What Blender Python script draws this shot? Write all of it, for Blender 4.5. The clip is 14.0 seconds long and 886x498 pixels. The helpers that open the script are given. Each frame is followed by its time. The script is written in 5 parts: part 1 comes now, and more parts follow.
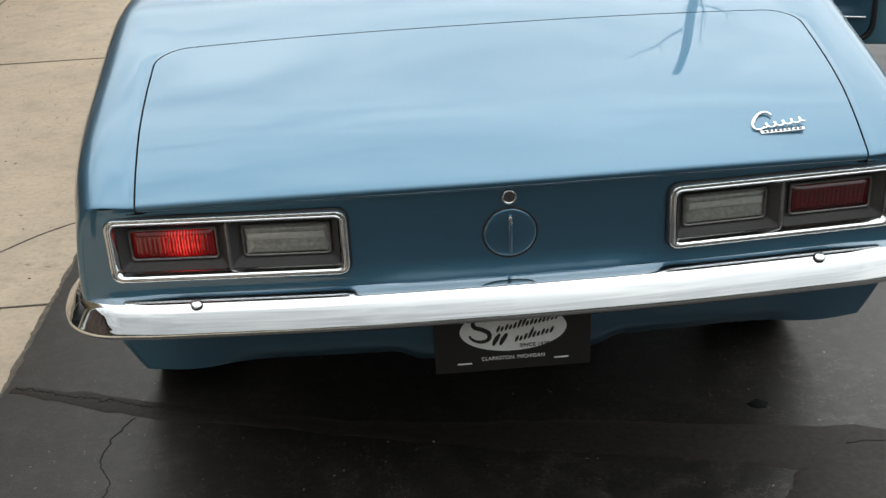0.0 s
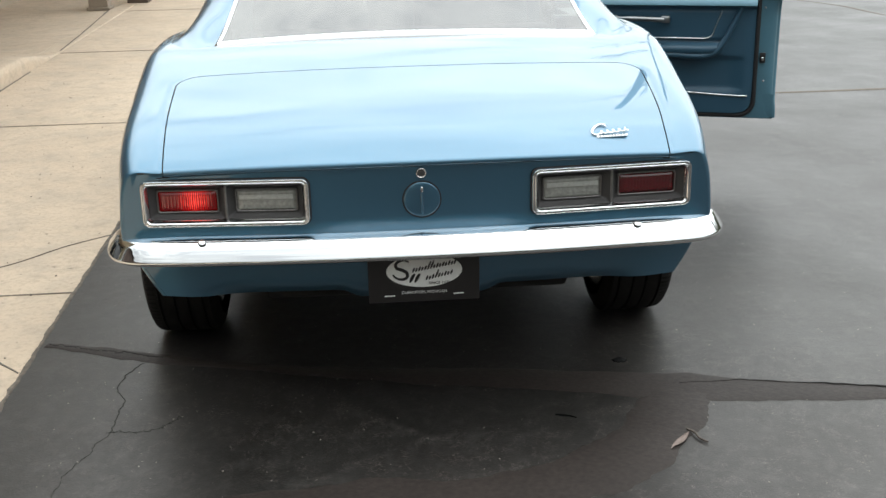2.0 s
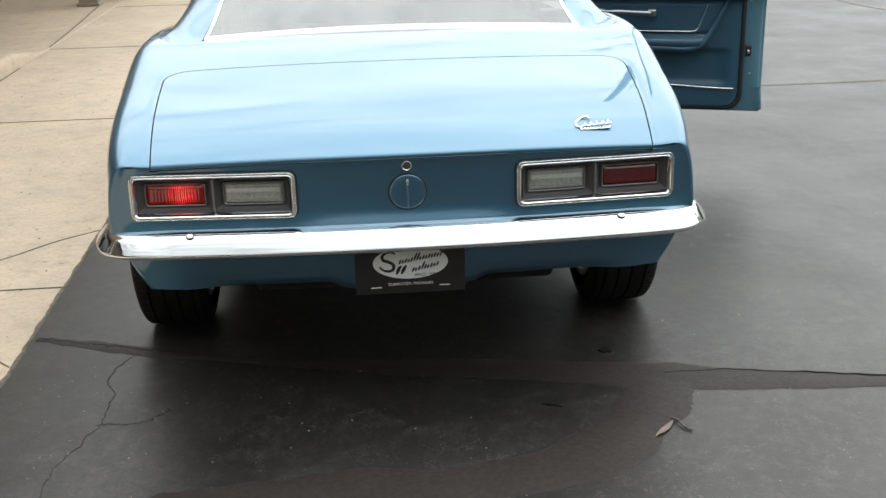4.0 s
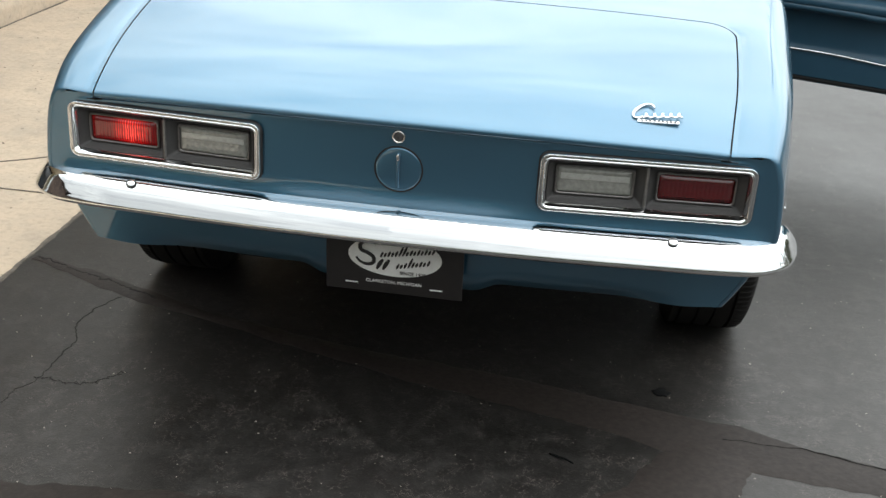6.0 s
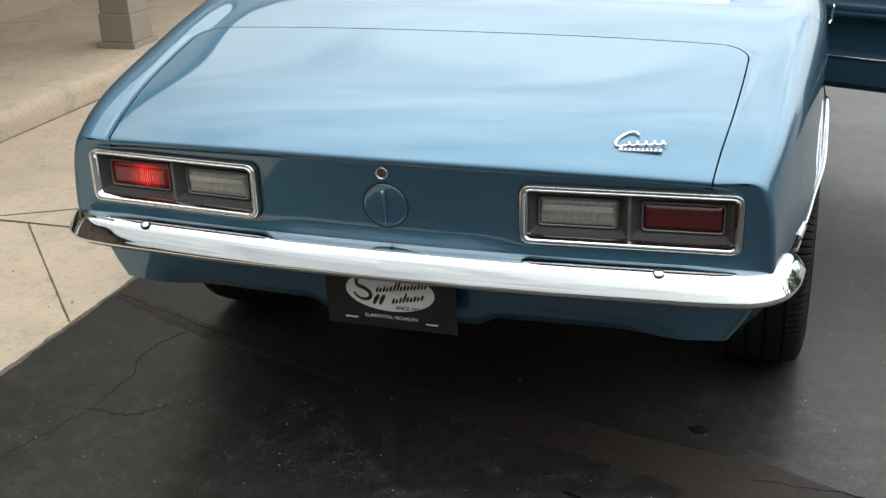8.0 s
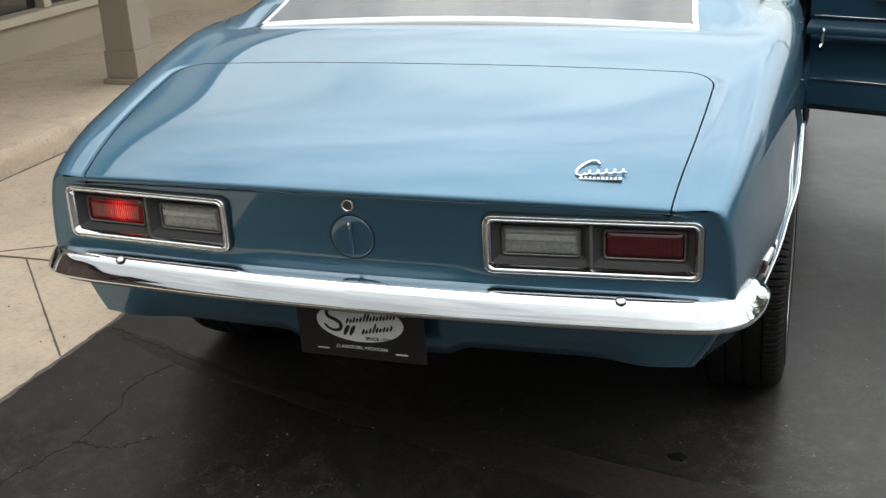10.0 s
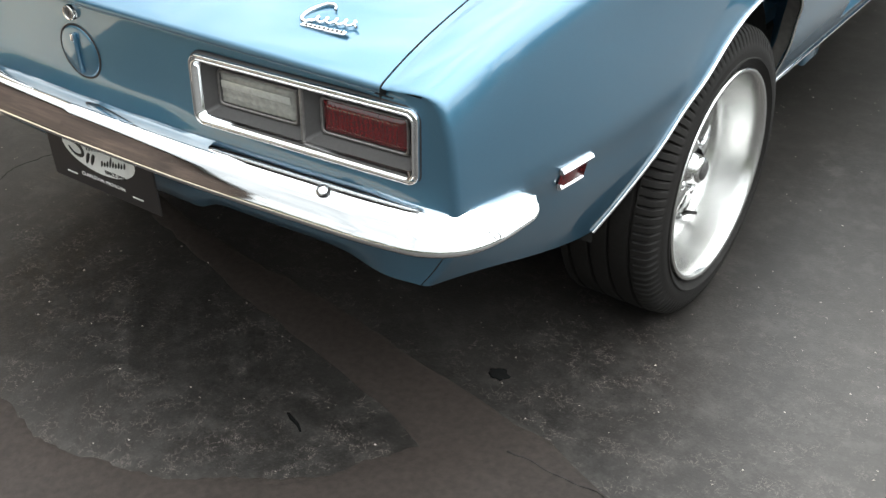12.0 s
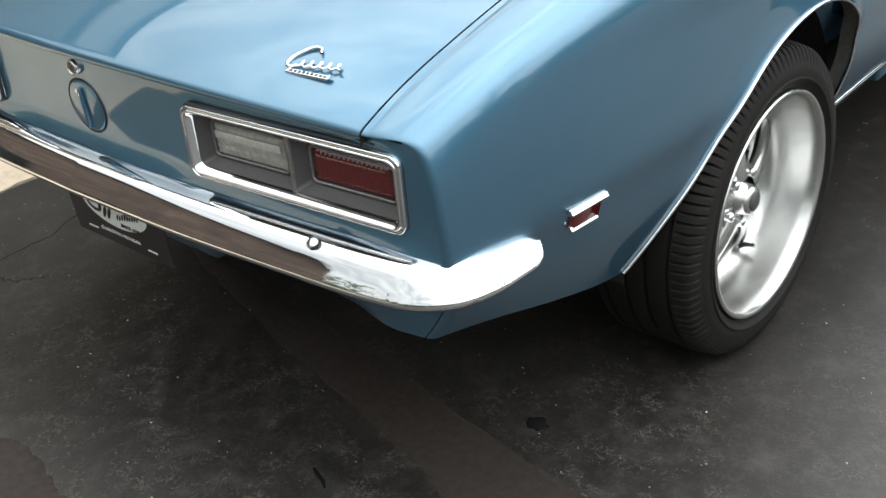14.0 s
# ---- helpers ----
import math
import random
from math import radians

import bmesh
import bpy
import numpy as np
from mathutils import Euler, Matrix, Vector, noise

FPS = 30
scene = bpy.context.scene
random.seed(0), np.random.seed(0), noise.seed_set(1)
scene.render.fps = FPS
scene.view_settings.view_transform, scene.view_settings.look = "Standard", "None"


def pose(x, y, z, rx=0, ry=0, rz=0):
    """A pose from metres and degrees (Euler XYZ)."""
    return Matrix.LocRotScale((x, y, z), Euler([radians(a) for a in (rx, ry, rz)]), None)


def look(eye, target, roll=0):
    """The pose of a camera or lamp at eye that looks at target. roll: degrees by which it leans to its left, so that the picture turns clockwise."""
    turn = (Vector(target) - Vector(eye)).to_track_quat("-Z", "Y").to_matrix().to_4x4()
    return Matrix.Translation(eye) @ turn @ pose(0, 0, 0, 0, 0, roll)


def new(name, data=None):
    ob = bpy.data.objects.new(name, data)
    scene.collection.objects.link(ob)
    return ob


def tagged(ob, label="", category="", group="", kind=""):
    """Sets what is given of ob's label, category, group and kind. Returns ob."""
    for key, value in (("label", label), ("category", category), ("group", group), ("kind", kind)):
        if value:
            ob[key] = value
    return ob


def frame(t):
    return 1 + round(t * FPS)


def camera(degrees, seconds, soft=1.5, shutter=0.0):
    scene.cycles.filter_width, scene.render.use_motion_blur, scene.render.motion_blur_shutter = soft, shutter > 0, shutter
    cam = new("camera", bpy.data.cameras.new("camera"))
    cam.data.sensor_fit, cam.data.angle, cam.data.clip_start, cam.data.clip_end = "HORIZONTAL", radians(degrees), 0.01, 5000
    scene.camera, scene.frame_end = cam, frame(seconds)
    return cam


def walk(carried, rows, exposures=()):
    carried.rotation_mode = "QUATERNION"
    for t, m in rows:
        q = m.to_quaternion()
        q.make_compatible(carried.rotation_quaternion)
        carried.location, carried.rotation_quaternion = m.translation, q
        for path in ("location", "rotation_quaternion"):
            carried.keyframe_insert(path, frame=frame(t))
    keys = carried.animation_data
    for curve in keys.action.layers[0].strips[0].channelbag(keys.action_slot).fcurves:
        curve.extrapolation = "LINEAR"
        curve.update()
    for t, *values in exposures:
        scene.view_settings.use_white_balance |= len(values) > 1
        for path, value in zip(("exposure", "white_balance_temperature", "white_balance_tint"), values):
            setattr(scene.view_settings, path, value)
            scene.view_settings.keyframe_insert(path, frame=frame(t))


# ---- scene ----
import functools

cam = camera(43.5, 14.0)
PATH = [
    (0, (-0.219, -1.86, 1.532), (-0.128, -0.042, 0.703), -3.1),
    (0.5, (-0.16, -2.319, 1.53), (-0.022, -0.459, 0.808), 0.6),
    (1, (-0.119, -2.632, 1.549), (0.004, -0.76, 0.854), -1.5),
    (1.5, (-0.159, -2.792, 1.534), (-0.014, -0.909, 0.875), -1.1),
    (2, (-0.157, -2.836, 1.539), (-0.017, -0.95, 0.889), -1.2),
    (2.5, (-0.159, -2.844, 1.542), (-0.017, -0.959, 0.892), -0.9),
    (3, (-0.158, -2.852, 1.541), (-0.023, -0.967, 0.889), -1.1),
    (3.5, (-0.148, -2.868, 1.542), (0.007, -0.985, 0.887), -1.3),
    (4, (-0.14, -2.87, 1.541), (0.012, -0.988, 0.882), -1.4),
    (6.5, (0.565, -2.03, 1.493), (0.21, -0.24, 0.675), 1.2),
    (7, (0.728, -2.002, 1.505), (0.259, -0.217, 0.735), -3.4),
    (7.5, (0.795, -2.066, 1.507), (0.221, -0.311, 0.739), -1.6),
    (10, (0.942, -2.043, 1.516), (0.314, -0.282, 0.807), -3.1),
    (10.5, (1.161, -1.884, 1.5), (0.479, -0.17, 0.728), -0.7),
    (11, (1.276, -1.655, 1.459), (0.564, -0.018, 0.558), -2.1),
    (11.5, (1.413, -1.369, 1.439), (0.66, 0.187, 0.432), 0.5),
    (12, (1.628, -1.147, 1.45), (0.645, 0.243, 0.4), 0.3),
    (12.5, (1.68, -1.101, 1.464), (0.59, 0.237, 0.454), -1.7),
    (13, (1.683, -1.08, 1.461), (0.542, 0.224, 0.461), -3.3),
    (13.5, (1.697, -1.06, 1.465), (0.541, 0.238, 0.476), -4.4),
    (14, (1.717, -0.94, 1.425), (0.542, 0.329, 0.419), -5.2),
]
walk(cam, [(t, look(eye, target, roll)) for t, eye, target, roll in PATH],
     [(0.0, -0.60), (0.5, -0.44), (1.0, -0.28), (1.5, -0.18), (4.0, -0.18), (6.5, -0.1), (7.0, -0.34), (7.5, -0.34), (10.0, -0.48), (10.5, -0.46), (11.0, -0.15), (11.5, 0.38), (12.0, 0.62), (12.5, 0.62), (13.0, 0.46), (13.5, 0.34), (14.0, 0.20)])

# ---- sky, sun ----
world = bpy.data.worlds.new("overcast_sky")
scene.world = world
world.use_nodes = True
wn, wl = world.node_tree.nodes, world.node_tree.links
wn.clear()
SUN_EL, SUN_AZ = 69.0, 40.0        # degrees; azimuth clockwise from +y
sky = wn.new("ShaderNodeTexSky")
sky.sky_type, sky.sun_disc = "NISHITA", False
sky.sun_elevation, sky.sun_rotation = radians(SUN_EL), radians(SUN_AZ)
sky.air_density, sky.dust_density, sky.ozone_density = 1.0, 1.5, 1.0
wcoord = wn.new("ShaderNodeTexCoord")
wmap = wn.new("ShaderNodeMapping")
wmap.inputs["Scale"].default_value = (1.0, 1.0, 3.6)
wnoise = wn.new("ShaderNodeTexNoise")
wnoise.inputs["Scale"].default_value, wnoise.inputs["Detail"].default_value = 3.3, 10.0
wnoise.inputs["Roughness"].default_value, wnoise.inputs["Distortion"].default_value = 0.68, 0.6
wramp = wn.new("ShaderNodeValToRGB")
wramp.color_ramp.elements[0].position, wramp.color_ramp.elements[1].position = 0.34, 0.62
wramp.color_ramp.elements[0].color = (0.48, 0.48, 0.48, 1)
wmix = wn.new("ShaderNodeMixRGB")
wmix.inputs["Color2"].default_value = (19.3, 20.2, 19.9, 1)
wbg, wout = wn.new("ShaderNodeBackground"), wn.new("ShaderNodeOutputWorld")
wbg.inputs["Strength"].default_value = 0.115
wl.new(wcoord.outputs["Generated"], wmap.inputs["Vector"])
wl.new(wmap.outputs["Vector"], wnoise.inputs["Vector"])
wl.new(wnoise.outputs["Fac"], wramp.inputs["Fac"])
wl.new(wramp.outputs["Color"], wmix.inputs["Fac"])
wl.new(sky.outputs["Color"], wmix.inputs["Color1"])
# the cloud glows softly round the hidden sun
wdot, wglow, wmul = wn.new("ShaderNodeVectorMath"), wn.new("ShaderNodeMapRange"), wn.new("ShaderNodeVectorMath")
wdot.operation, wmul.operation, wglow.interpolation_type = "DOT_PRODUCT", "MULTIPLY", "SMOOTHERSTEP"
wdot.inputs[1].default_value = (math.sin(radians(SUN_AZ)) * math.cos(radians(SUN_EL)), math.cos(radians(SUN_AZ)) * math.cos(radians(SUN_EL)), math.sin(radians(SUN_EL)))
wglow.inputs["From Min"].default_value, wglow.inputs["From Max"].default_value = 0.0, 1.0
wglow.inputs["To Min"].default_value, wglow.inputs["To Max"].default_value = 0.46, 1.80
wl.new(wcoord.outputs["Generated"], wdot.inputs[0])
wl.new(wdot.outputs["Value"], wglow.inputs["Value"])
wl.new(wmix.outputs["Color"], wmul.inputs[0])
wl.new(wglow.outputs["Result"], wmul.inputs[1])
wl.new(wmul.outputs["Vector"], wbg.inputs["Color"])
wl.new(wbg.outputs["Background"], wout.inputs["Surface"])

sun = new("sun", bpy.data.lights.new("sun", "SUN"))
sun.data.energy, sun.data.angle, sun.data.color = 0.35, radians(85), (1.0, 0.95, 0.87)
sa, se = radians(SUN_AZ), radians(SUN_EL)
sun.matrix_world = look((20 * math.sin(sa) * math.cos(se), 20 * math.cos(sa) * math.cos(se), 20 * math.sin(se)), (0, 0, 0))

# ---- materials ----
def mat(name, color, rough=0.5, metal=0.0, coat=0.0, **kw):
    """A principled material with grain and stains at two scales, at real-world size."""
    m = bpy.data.materials.new(name)
    m.use_nodes = True
    n, l = m.node_tree.nodes, m.node_tree.links
    b = n["Principled BSDF"]
    b.inputs["Base Color"].default_value = (*color, 1)
    b.inputs["Roughness"].default_value, b.inputs["Metallic"].default_value = rough, metal
    b.inputs["Coat Weight"].default_value, b.inputs["Coat Roughness"].default_value = coat, kw.get("coat_rough", 0.02)
    b.inputs["Coat IOR"].default_value = kw.get("coat_ior", 1.5)
    b.inputs["IOR"].default_value = kw.get("ior", 1.5)
    b.inputs["Specular IOR Level"].default_value = kw.get("spec", 0.5)
    b.inputs["Transmission Weight"].default_value = kw.get("glass", 0.0)
    if kw.get("emit"):
        b.inputs["Emission Color"].default_value, b.inputs["Emission Strength"].default_value = (*kw["emit"], 1), kw.get("power", 1.0)
    fine, big = kw.get("fine"), kw.get("big")           # (scale, strength): colour spread
    if fine or big:
        co = n.new("ShaderNodeTexCoord")
        last = None
        for scale, amount, detail in ((fine or (1, 0)) + (4.0,), (big or (1, 0)) + (6.0,)):
            if not amount:
                continue
            t = n.new("ShaderNodeTexNoise")
            t.inputs["Scale"].default_value, t.inputs["Detail"].default_value = scale, detail
            l.new(co.outputs["Object"], t.inputs["Vector"])
            r = n.new("ShaderNodeMapRange")
            r.inputs["From Min"].default_value, r.inputs["From Max"].default_value = 0.3, 0.7
            r.inputs["To Min"].default_value, r.inputs["To Max"].default_value = 1 - amount, 1 + amount
            l.new(t.outputs["Fac"], r.inputs["Value"])
            mul = n.new("ShaderNodeVectorMath")
            mul.operation = "MULTIPLY"
            if last is None:
                mul.inputs[0].default_value = color
            else:
                l.new(last, mul.inputs[0])
            l.new(r.outputs["Result"], mul.inputs[1])
            last = mul.outputs["Vector"]
        l.new(last, b.inputs["Base Color"])
    if kw.get("bump"):
        scale, height = kw["bump"]
        co = n.new("ShaderNodeTexCoord")
        t = n.new("ShaderNodeTexNoise")
        t.inputs["Scale"].default_value, t.inputs["Detail"].default_value = scale, 5.0
        l.new(co.outputs["Object"], t.inputs["Vector"])
        bp = n.new("ShaderNodeBump")
        bp.inputs["Strength"].default_value, bp.inputs["Distance"].default_value = kw.get("bump_strength", 0.5), height
        l.new(t.outputs["Fac"], bp.inputs["Height"])
        l.new(bp.outputs["Normal"], b.inputs["Normal"])
    return m


PAINT = mat("blue_metallic_paint", (0.055, 0.157, 0.246), 0.42, 0.80, 1.0, fine=(900, 0.06), big=(1.5, 0.03), coat_ior=1.68)
FLANGE = mat("dusty_inner_lip", (0.10, 0.095, 0.09), 0.7, fine=(60, 0.2), big=(4, 0.15))
CHROME = mat("chrome", (0.82, 0.83, 0.84), 0.05, 1.0, big=(3, 0.03))
POLISHED = mat("polished_aluminium", (0.60, 0.60, 0.59), 0.27, 1.0, fine=(60, 0.05))
BLACK_PLASTIC = mat("dark_housing", (0.055, 0.052, 0.052), 0.55, fine=(200, 0.1))
RUBBER = mat("tyre_rubber", (0.0100, 0.0090, 0.0084), 0.72, spec=0.2, fine=(120, 0.2), big=(5, 0.2), bump=(400, 0.0006))
WELL = mat("wheel_well_black", (0.012, 0.012, 0.012), 0.9, fine=(40, 0.3))
RED_LENS = mat("red_lens", (0.088, 0.004, 0.006), 0.12, coat=1.0, fine=(300, 0.15))
CLEAR_LENS = mat("clear_ribbed_lens", (0.27, 0.27, 0.25), 0.12, coat=1.0, fine=(120, 0.15))
VINYL = mat("blue_vinyl", (0.026, 0.076, 0.120), 0.38, fine=(400, 0.08), big=(4, 0.06), bump=(600, 0.0004))
# black rubber trim; also the colour put in for shade in gaps
TRIM_AND_SHADE = mat("black_trim_and_shade", (0.012, 0.012, 0.013), 0.6, fine=(200, 0.2))
PLATE_BLACK = mat("plate_black", (0.012, 0.010, 0.010), 0.35, coat=0.4, fine=(60, 0.1))
PLATE_WHITE = mat("plate_white", (0.72, 0.72, 0.70), 0.4, fine=(80, 0.05))


def asphalt_material():
    """Sealed asphalt: dark coat worn through in grey scuffs, stone grain, uneven sheen."""
    m = mat("sealed_asphalt", (0.02, 0.02, 0.02), 0.34, spec=0.45)
    n, l = m.node_tree.nodes, m.node_tree.links
    b, co = n["Principled BSDF"], n.new("ShaderNodeTexCoord")
    b.inputs["Specular Tint"].default_value = (1.0, 0.94, 0.895, 1)

    def cloud(scale, detail, lo, hi, rough=0.6):
        t, r = n.new("ShaderNodeTexNoise"), n.new("ShaderNodeMapRange")
        t.inputs["Scale"].default_value, t.inputs["Detail"].default_value, t.inputs["Roughness"].default_value = scale, detail, rough
        r.inputs["From Min"].default_value, r.inputs["From Max"].default_value = lo, hi
        l.new(co.outputs["Object"], t.inputs["Vector"])
        l.new(t.outputs["Fac"], r.inputs["Value"])
        return r.outputs["Result"], t.outputs["Fac"]

    def mix(fac, a, c2):
        x = n.new("ShaderNodeMixRGB")
        l.new(fac, x.inputs["Fac"])
        if isinstance(a, tuple):
            x.inputs["Color1"].default_value = (*a, 1)
        else:
            l.new(a, x.inputs["Color1"])
        x.inputs["Color2"].default_value = (*c2, 1)
        return x.outputs["Color"]

    tone, _ = cloud(0.8, 5, 0.35, 0.68)
    scuff, _ = cloud(11.0, 10, 0.50, 0.70, 0.75)
    grain, raw = cloud(150, 3, 0.60, 0.78)
    brown, _ = cloud(2.3, 6, 0.5, 0.8)
    mottle, _ = cloud(24, 7, 0.45, 0.72, 0.7)
    pits, _ = cloud(75, 2, 0.70, 0.74, 0.5)
    c = mix(tone, (0.0105, 0.0098, 0.0091), (0.0215, 0.0201, 0.0188))
    c = mix(brown, c, (0.0150, 0.0124, 0.0110))
    c = mix(mottle, c, (0.029, 0.0272, 0.0255))
    c = mix(scuff, c, (0.045, 0.0421, 0.0394))
    c = mix(grain, c, (0.062, 0.059, 0.055))
    c = mix(pits, c, (0.006, 0.006, 0.006))
    # short pale scrape marks, gathered in worn patches
    _, vein = cloud(38, 4, 0, 1, 0.65)
    off, worn, both = n.new("ShaderNodeMath"), cloud(2.6, 8, 0.36, 0.52, 0.7)[0], n.new("ShaderNodeMath")
    off.operation, off.inputs[1].default_value, off.inputs[2].default_value = "COMPARE", 0.5, 0.012
    l.new(vein, off.inputs[0])
    both.operation = "MULTIPLY"
    l.new(off.outputs["Value"], both.inputs[0])
    far, near, gate = n.new("ShaderNodeVectorMath"), n.new("ShaderNodeMapRange"), n.new("ShaderNodeMath")
    far.operation, gate.operation = "DISTANCE", "MULTIPLY"
    far.inputs[1].default_value = (0.15, 0.25, 0.0)             # the old patch that the sealant runs round
    near.inputs["From Min"].default_value, near.inputs["From Max"].default_value = 0.75, 1.5
    near.inputs["To Min"].default_value, near.inputs["To Max"].default_value = 1.0, 0.25
    l.new(co.outputs["Object"], far.inputs[0])
    l.new(far.outputs["Value"], near.inputs["Value"])
    l.new(near.outputs["Result"], gate.inputs[0])
    l.new(worn, gate.inputs[1])
    l.new(gate.outputs["Value"], both.inputs[1])
    flake, _ = cloud(17, 5, 0.47, 0.56, 0.6)
    last = n.new("ShaderNodeMath")
    last.operation = "MULTIPLY"
    l.new(both.outputs["Value"], last.inputs[0])
    l.new(flake, last.inputs[1])
    c = mix(last.outputs["Value"], c, (0.092, 0.079, 0.072))
    l.new(c, b.inputs["Base Color"])
    sheen, _ = cloud(1.4, 6, 0.3, 0.7)
    add = n.new("ShaderNodeMapRange")
    add.inputs["To Min"].default_value, add.inputs["To Max"].default_value = 0.34, 0.47
    l.new(sheen, add.inputs["Value"])
    l.new(add.outputs["Result"], b.inputs["Roughness"])
    bump = n.new("ShaderNodeBump")
    bump.inputs["Strength"].default_value, bump.inputs["Distance"].default_value = 0.35, 0.002
    l.new(raw, bump.inputs["Height"])
    l.new(bump.outputs["Normal"], b.inputs["Normal"])
    return m


def concrete_material():
    """Broom-finished concrete: tan cement, fine sand, blotches, grey wear and small dark stains."""
    m = mat("pale_concrete", (0.5, 0.4, 0.29), 0.85, spec=0.3)
    n, l = m.node_tree.nodes, m.node_tree.links
    b, co = n["Principled BSDF"], n.new("ShaderNodeTexCoord")
    last = None
    for scale, detail, lo, hi, rough, amount, tint in (
            (0.9, 8, 0.38, 0.66, 0.65, 0.6, (0.43, 0.335, 0.245)), (3.5, 9, 0.45, 0.66, 0.72, 0.75, (0.41, 0.345, 0.275)),
            (9.0, 8, 0.50, 0.68, 0.78, 0.7, (0.34, 0.278, 0.215)), (45, 4, 0.48, 0.70, 0.6, 0.6, (0.37, 0.30, 0.23)),
            (170, 3, 0.60, 0.72, 0.6, 0.5, (0.66, 0.56, 0.44)), (28, 3, 0.70, 0.74, 0.5, 0.7, (0.17, 0.14, 0.11))):
        t, r, x = n.new("ShaderNodeTexNoise"), n.new("ShaderNodeMapRange"), n.new("ShaderNodeMixRGB")
        t.inputs["Scale"].default_value, t.inputs["Detail"].default_value, t.inputs["Roughness"].default_value = scale, detail, rough
        r.inputs["From Min"].default_value, r.inputs["From Max"].default_value, r.inputs["To Max"].default_value = lo, hi, amount
        l.new(co.outputs["Object"], t.inputs["Vector"])
        l.new(t.outputs["Fac"], r.inputs["Value"])
        l.new(r.outputs["Result"], x.inputs["Fac"])
        x.inputs["Color1"].default_value, x.inputs["Color2"].default_value = (0.575, 0.465, 0.350, 1), (*tint, 1)
        if last:
            l.new(last, x.inputs["Color1"])
        last = x.outputs["Color"]
        if scale == 170:
            bump = n.new("ShaderNodeBump")
            bump.inputs["Strength"].default_value, bump.inputs["Distance"].default_value = 0.4, 0.0012
            l.new(t.outputs["Fac"], bump.inputs["Height"])
            l.new(bump.outputs["Normal"], b.inputs["Normal"])
    l.new(last, b.inputs["Base Color"])
    return m


ASPHALT = asphalt_material()
PATCH = mat("crack_sealant", (0.0275, 0.0217, 0.0190), 0.62, spec=0.24, fine=(60, 0.25), big=(2.0, 0.2), bump=(90, 0.002))
CRACK = mat("crack_dirt", (0.024, 0.0222, 0.0207), 0.8, spec=0.2, fine=(60, 0.5), big=(6, 0.4))
TAR = mat("black_tar", (0.004, 0.004, 0.004), 0.8, spec=0.15, fine=(80, 0.3))
CONCRETE = concrete_material()
JOINT = mat("concrete_joint", (0.125, 0.105, 0.085), 0.9, fine=(40, 0.3))
TAN = mat("tan_painted_wall", (0.40, 0.33, 0.25), 0.75, fine=(80, 0.05), big=(1.3, 0.07), bump=(150, 0.0008))
POST_PAINT = mat("taupe_post_paint", (0.30, 0.25, 0.20), 0.6, fine=(90, 0.05), big=(2.0, 0.08))
SILL = mat("cream_sill", (0.55, 0.48, 0.38), 0.6, fine=(60, 0.05), big=(2, 0.08))
SHOP_GLASS = mat("dark_shop_glass", (0.02, 0.02, 0.022), 0.04, coat=0.6)
SOFFIT = mat("cream_soffit", (0.60, 0.54, 0.45), 0.7, fine=(40, 0.05), big=(1.0, 0.06))
ROOFING = mat("brown_shingle", (0.10, 0.075, 0.06), 0.85, fine=(30, 0.3), big=(1.0, 0.2))
BARK = mat("grey_bark", (0.11, 0.09, 0.075), 0.9, fine=(40, 0.3), big=(3, 0.2), bump=(50, 0.01))
LEAF = mat("woodland_green", (0.150, 0.160, 0.105), 0.8, fine=(3, 0.4), big=(0.3, 0.3))
GRASS = mat("grass", (0.06, 0.10, 0.03), 0.9, fine=(20, 0.4), big=(0.3, 0.3))


# ---- mesh helpers ----
def link(name, bm, material, parent=None, smooth=True, label=""):
    me = bpy.data.meshes.new(name)
    bm.to_mesh(me)
    bm.free()
    me.materials.append(material)
    if smooth:
        me.shade_smooth()
    ob = new(name, me)
    ob.parent = parent
    if label:
        ob["label"] = label
    return ob


def part(name, bm, material, parent, label="", smooth=True):
    return link(name, bm, material, parent, smooth, label)


def sheet(rows, flip=False, close=False, bm=None):
    """A grid of quads through rows of points."""
    bm = bm or bmesh.new()
    vs = [[bm.verts.new(p) for p in r] for r in rows]
    n = len(vs[0])
    for a, b in zip(vs, vs[1:]):
        for i in range(n if close else n - 1):
            q = (a[i], a[(i + 1) % n], b[(i + 1) % n], b[i])
            try:
                bm.faces.new(q[::-1] if flip else q)
            except ValueError:
                pass
    return bm


def box(x0, x1, y0, y1, z0, z1, bevel=0.0, bm=None):
    own = bmesh.new()
    bmesh.ops.create_cube(own, size=1, matrix=Matrix.LocRotScale(((x0 + x1) / 2, (y0 + y1) / 2, (z0 + z1) / 2), None, (x1 - x0, y1 - y0, z1 - z0)))
    if bevel:
        bmesh.ops.bevel(own, geom=own.edges[:], offset=bevel, segments=2, affect="EDGES", profile=0.5)
    if bm is None:
        return own
    me = bpy.data.meshes.new("tmp")
    own.to_mesh(me)
    own.free()
    bm.from_mesh(me)
    bpy.data.meshes.remove(me)
    return bm


def lathe(profile, n=64, axis="x", phase=0.0, bm=None):
    """Turns (along, radius) pairs round the axis through the origin; radius may be a function of the angle's index."""
    rows = []
    for a, r in profile:
        row = []
        for k in range(n):
            t = 2 * math.pi * k / n + phase
            rr = r(k) if callable(r) else r
            c, s = rr * math.cos(t), rr * math.sin(t)
            row.append((a, c, s) if axis == "x" else (c, a, s) if axis == "y" else (c, s, a))
        rows.append(row)
    return sheet(rows, close=True, bm=bm)


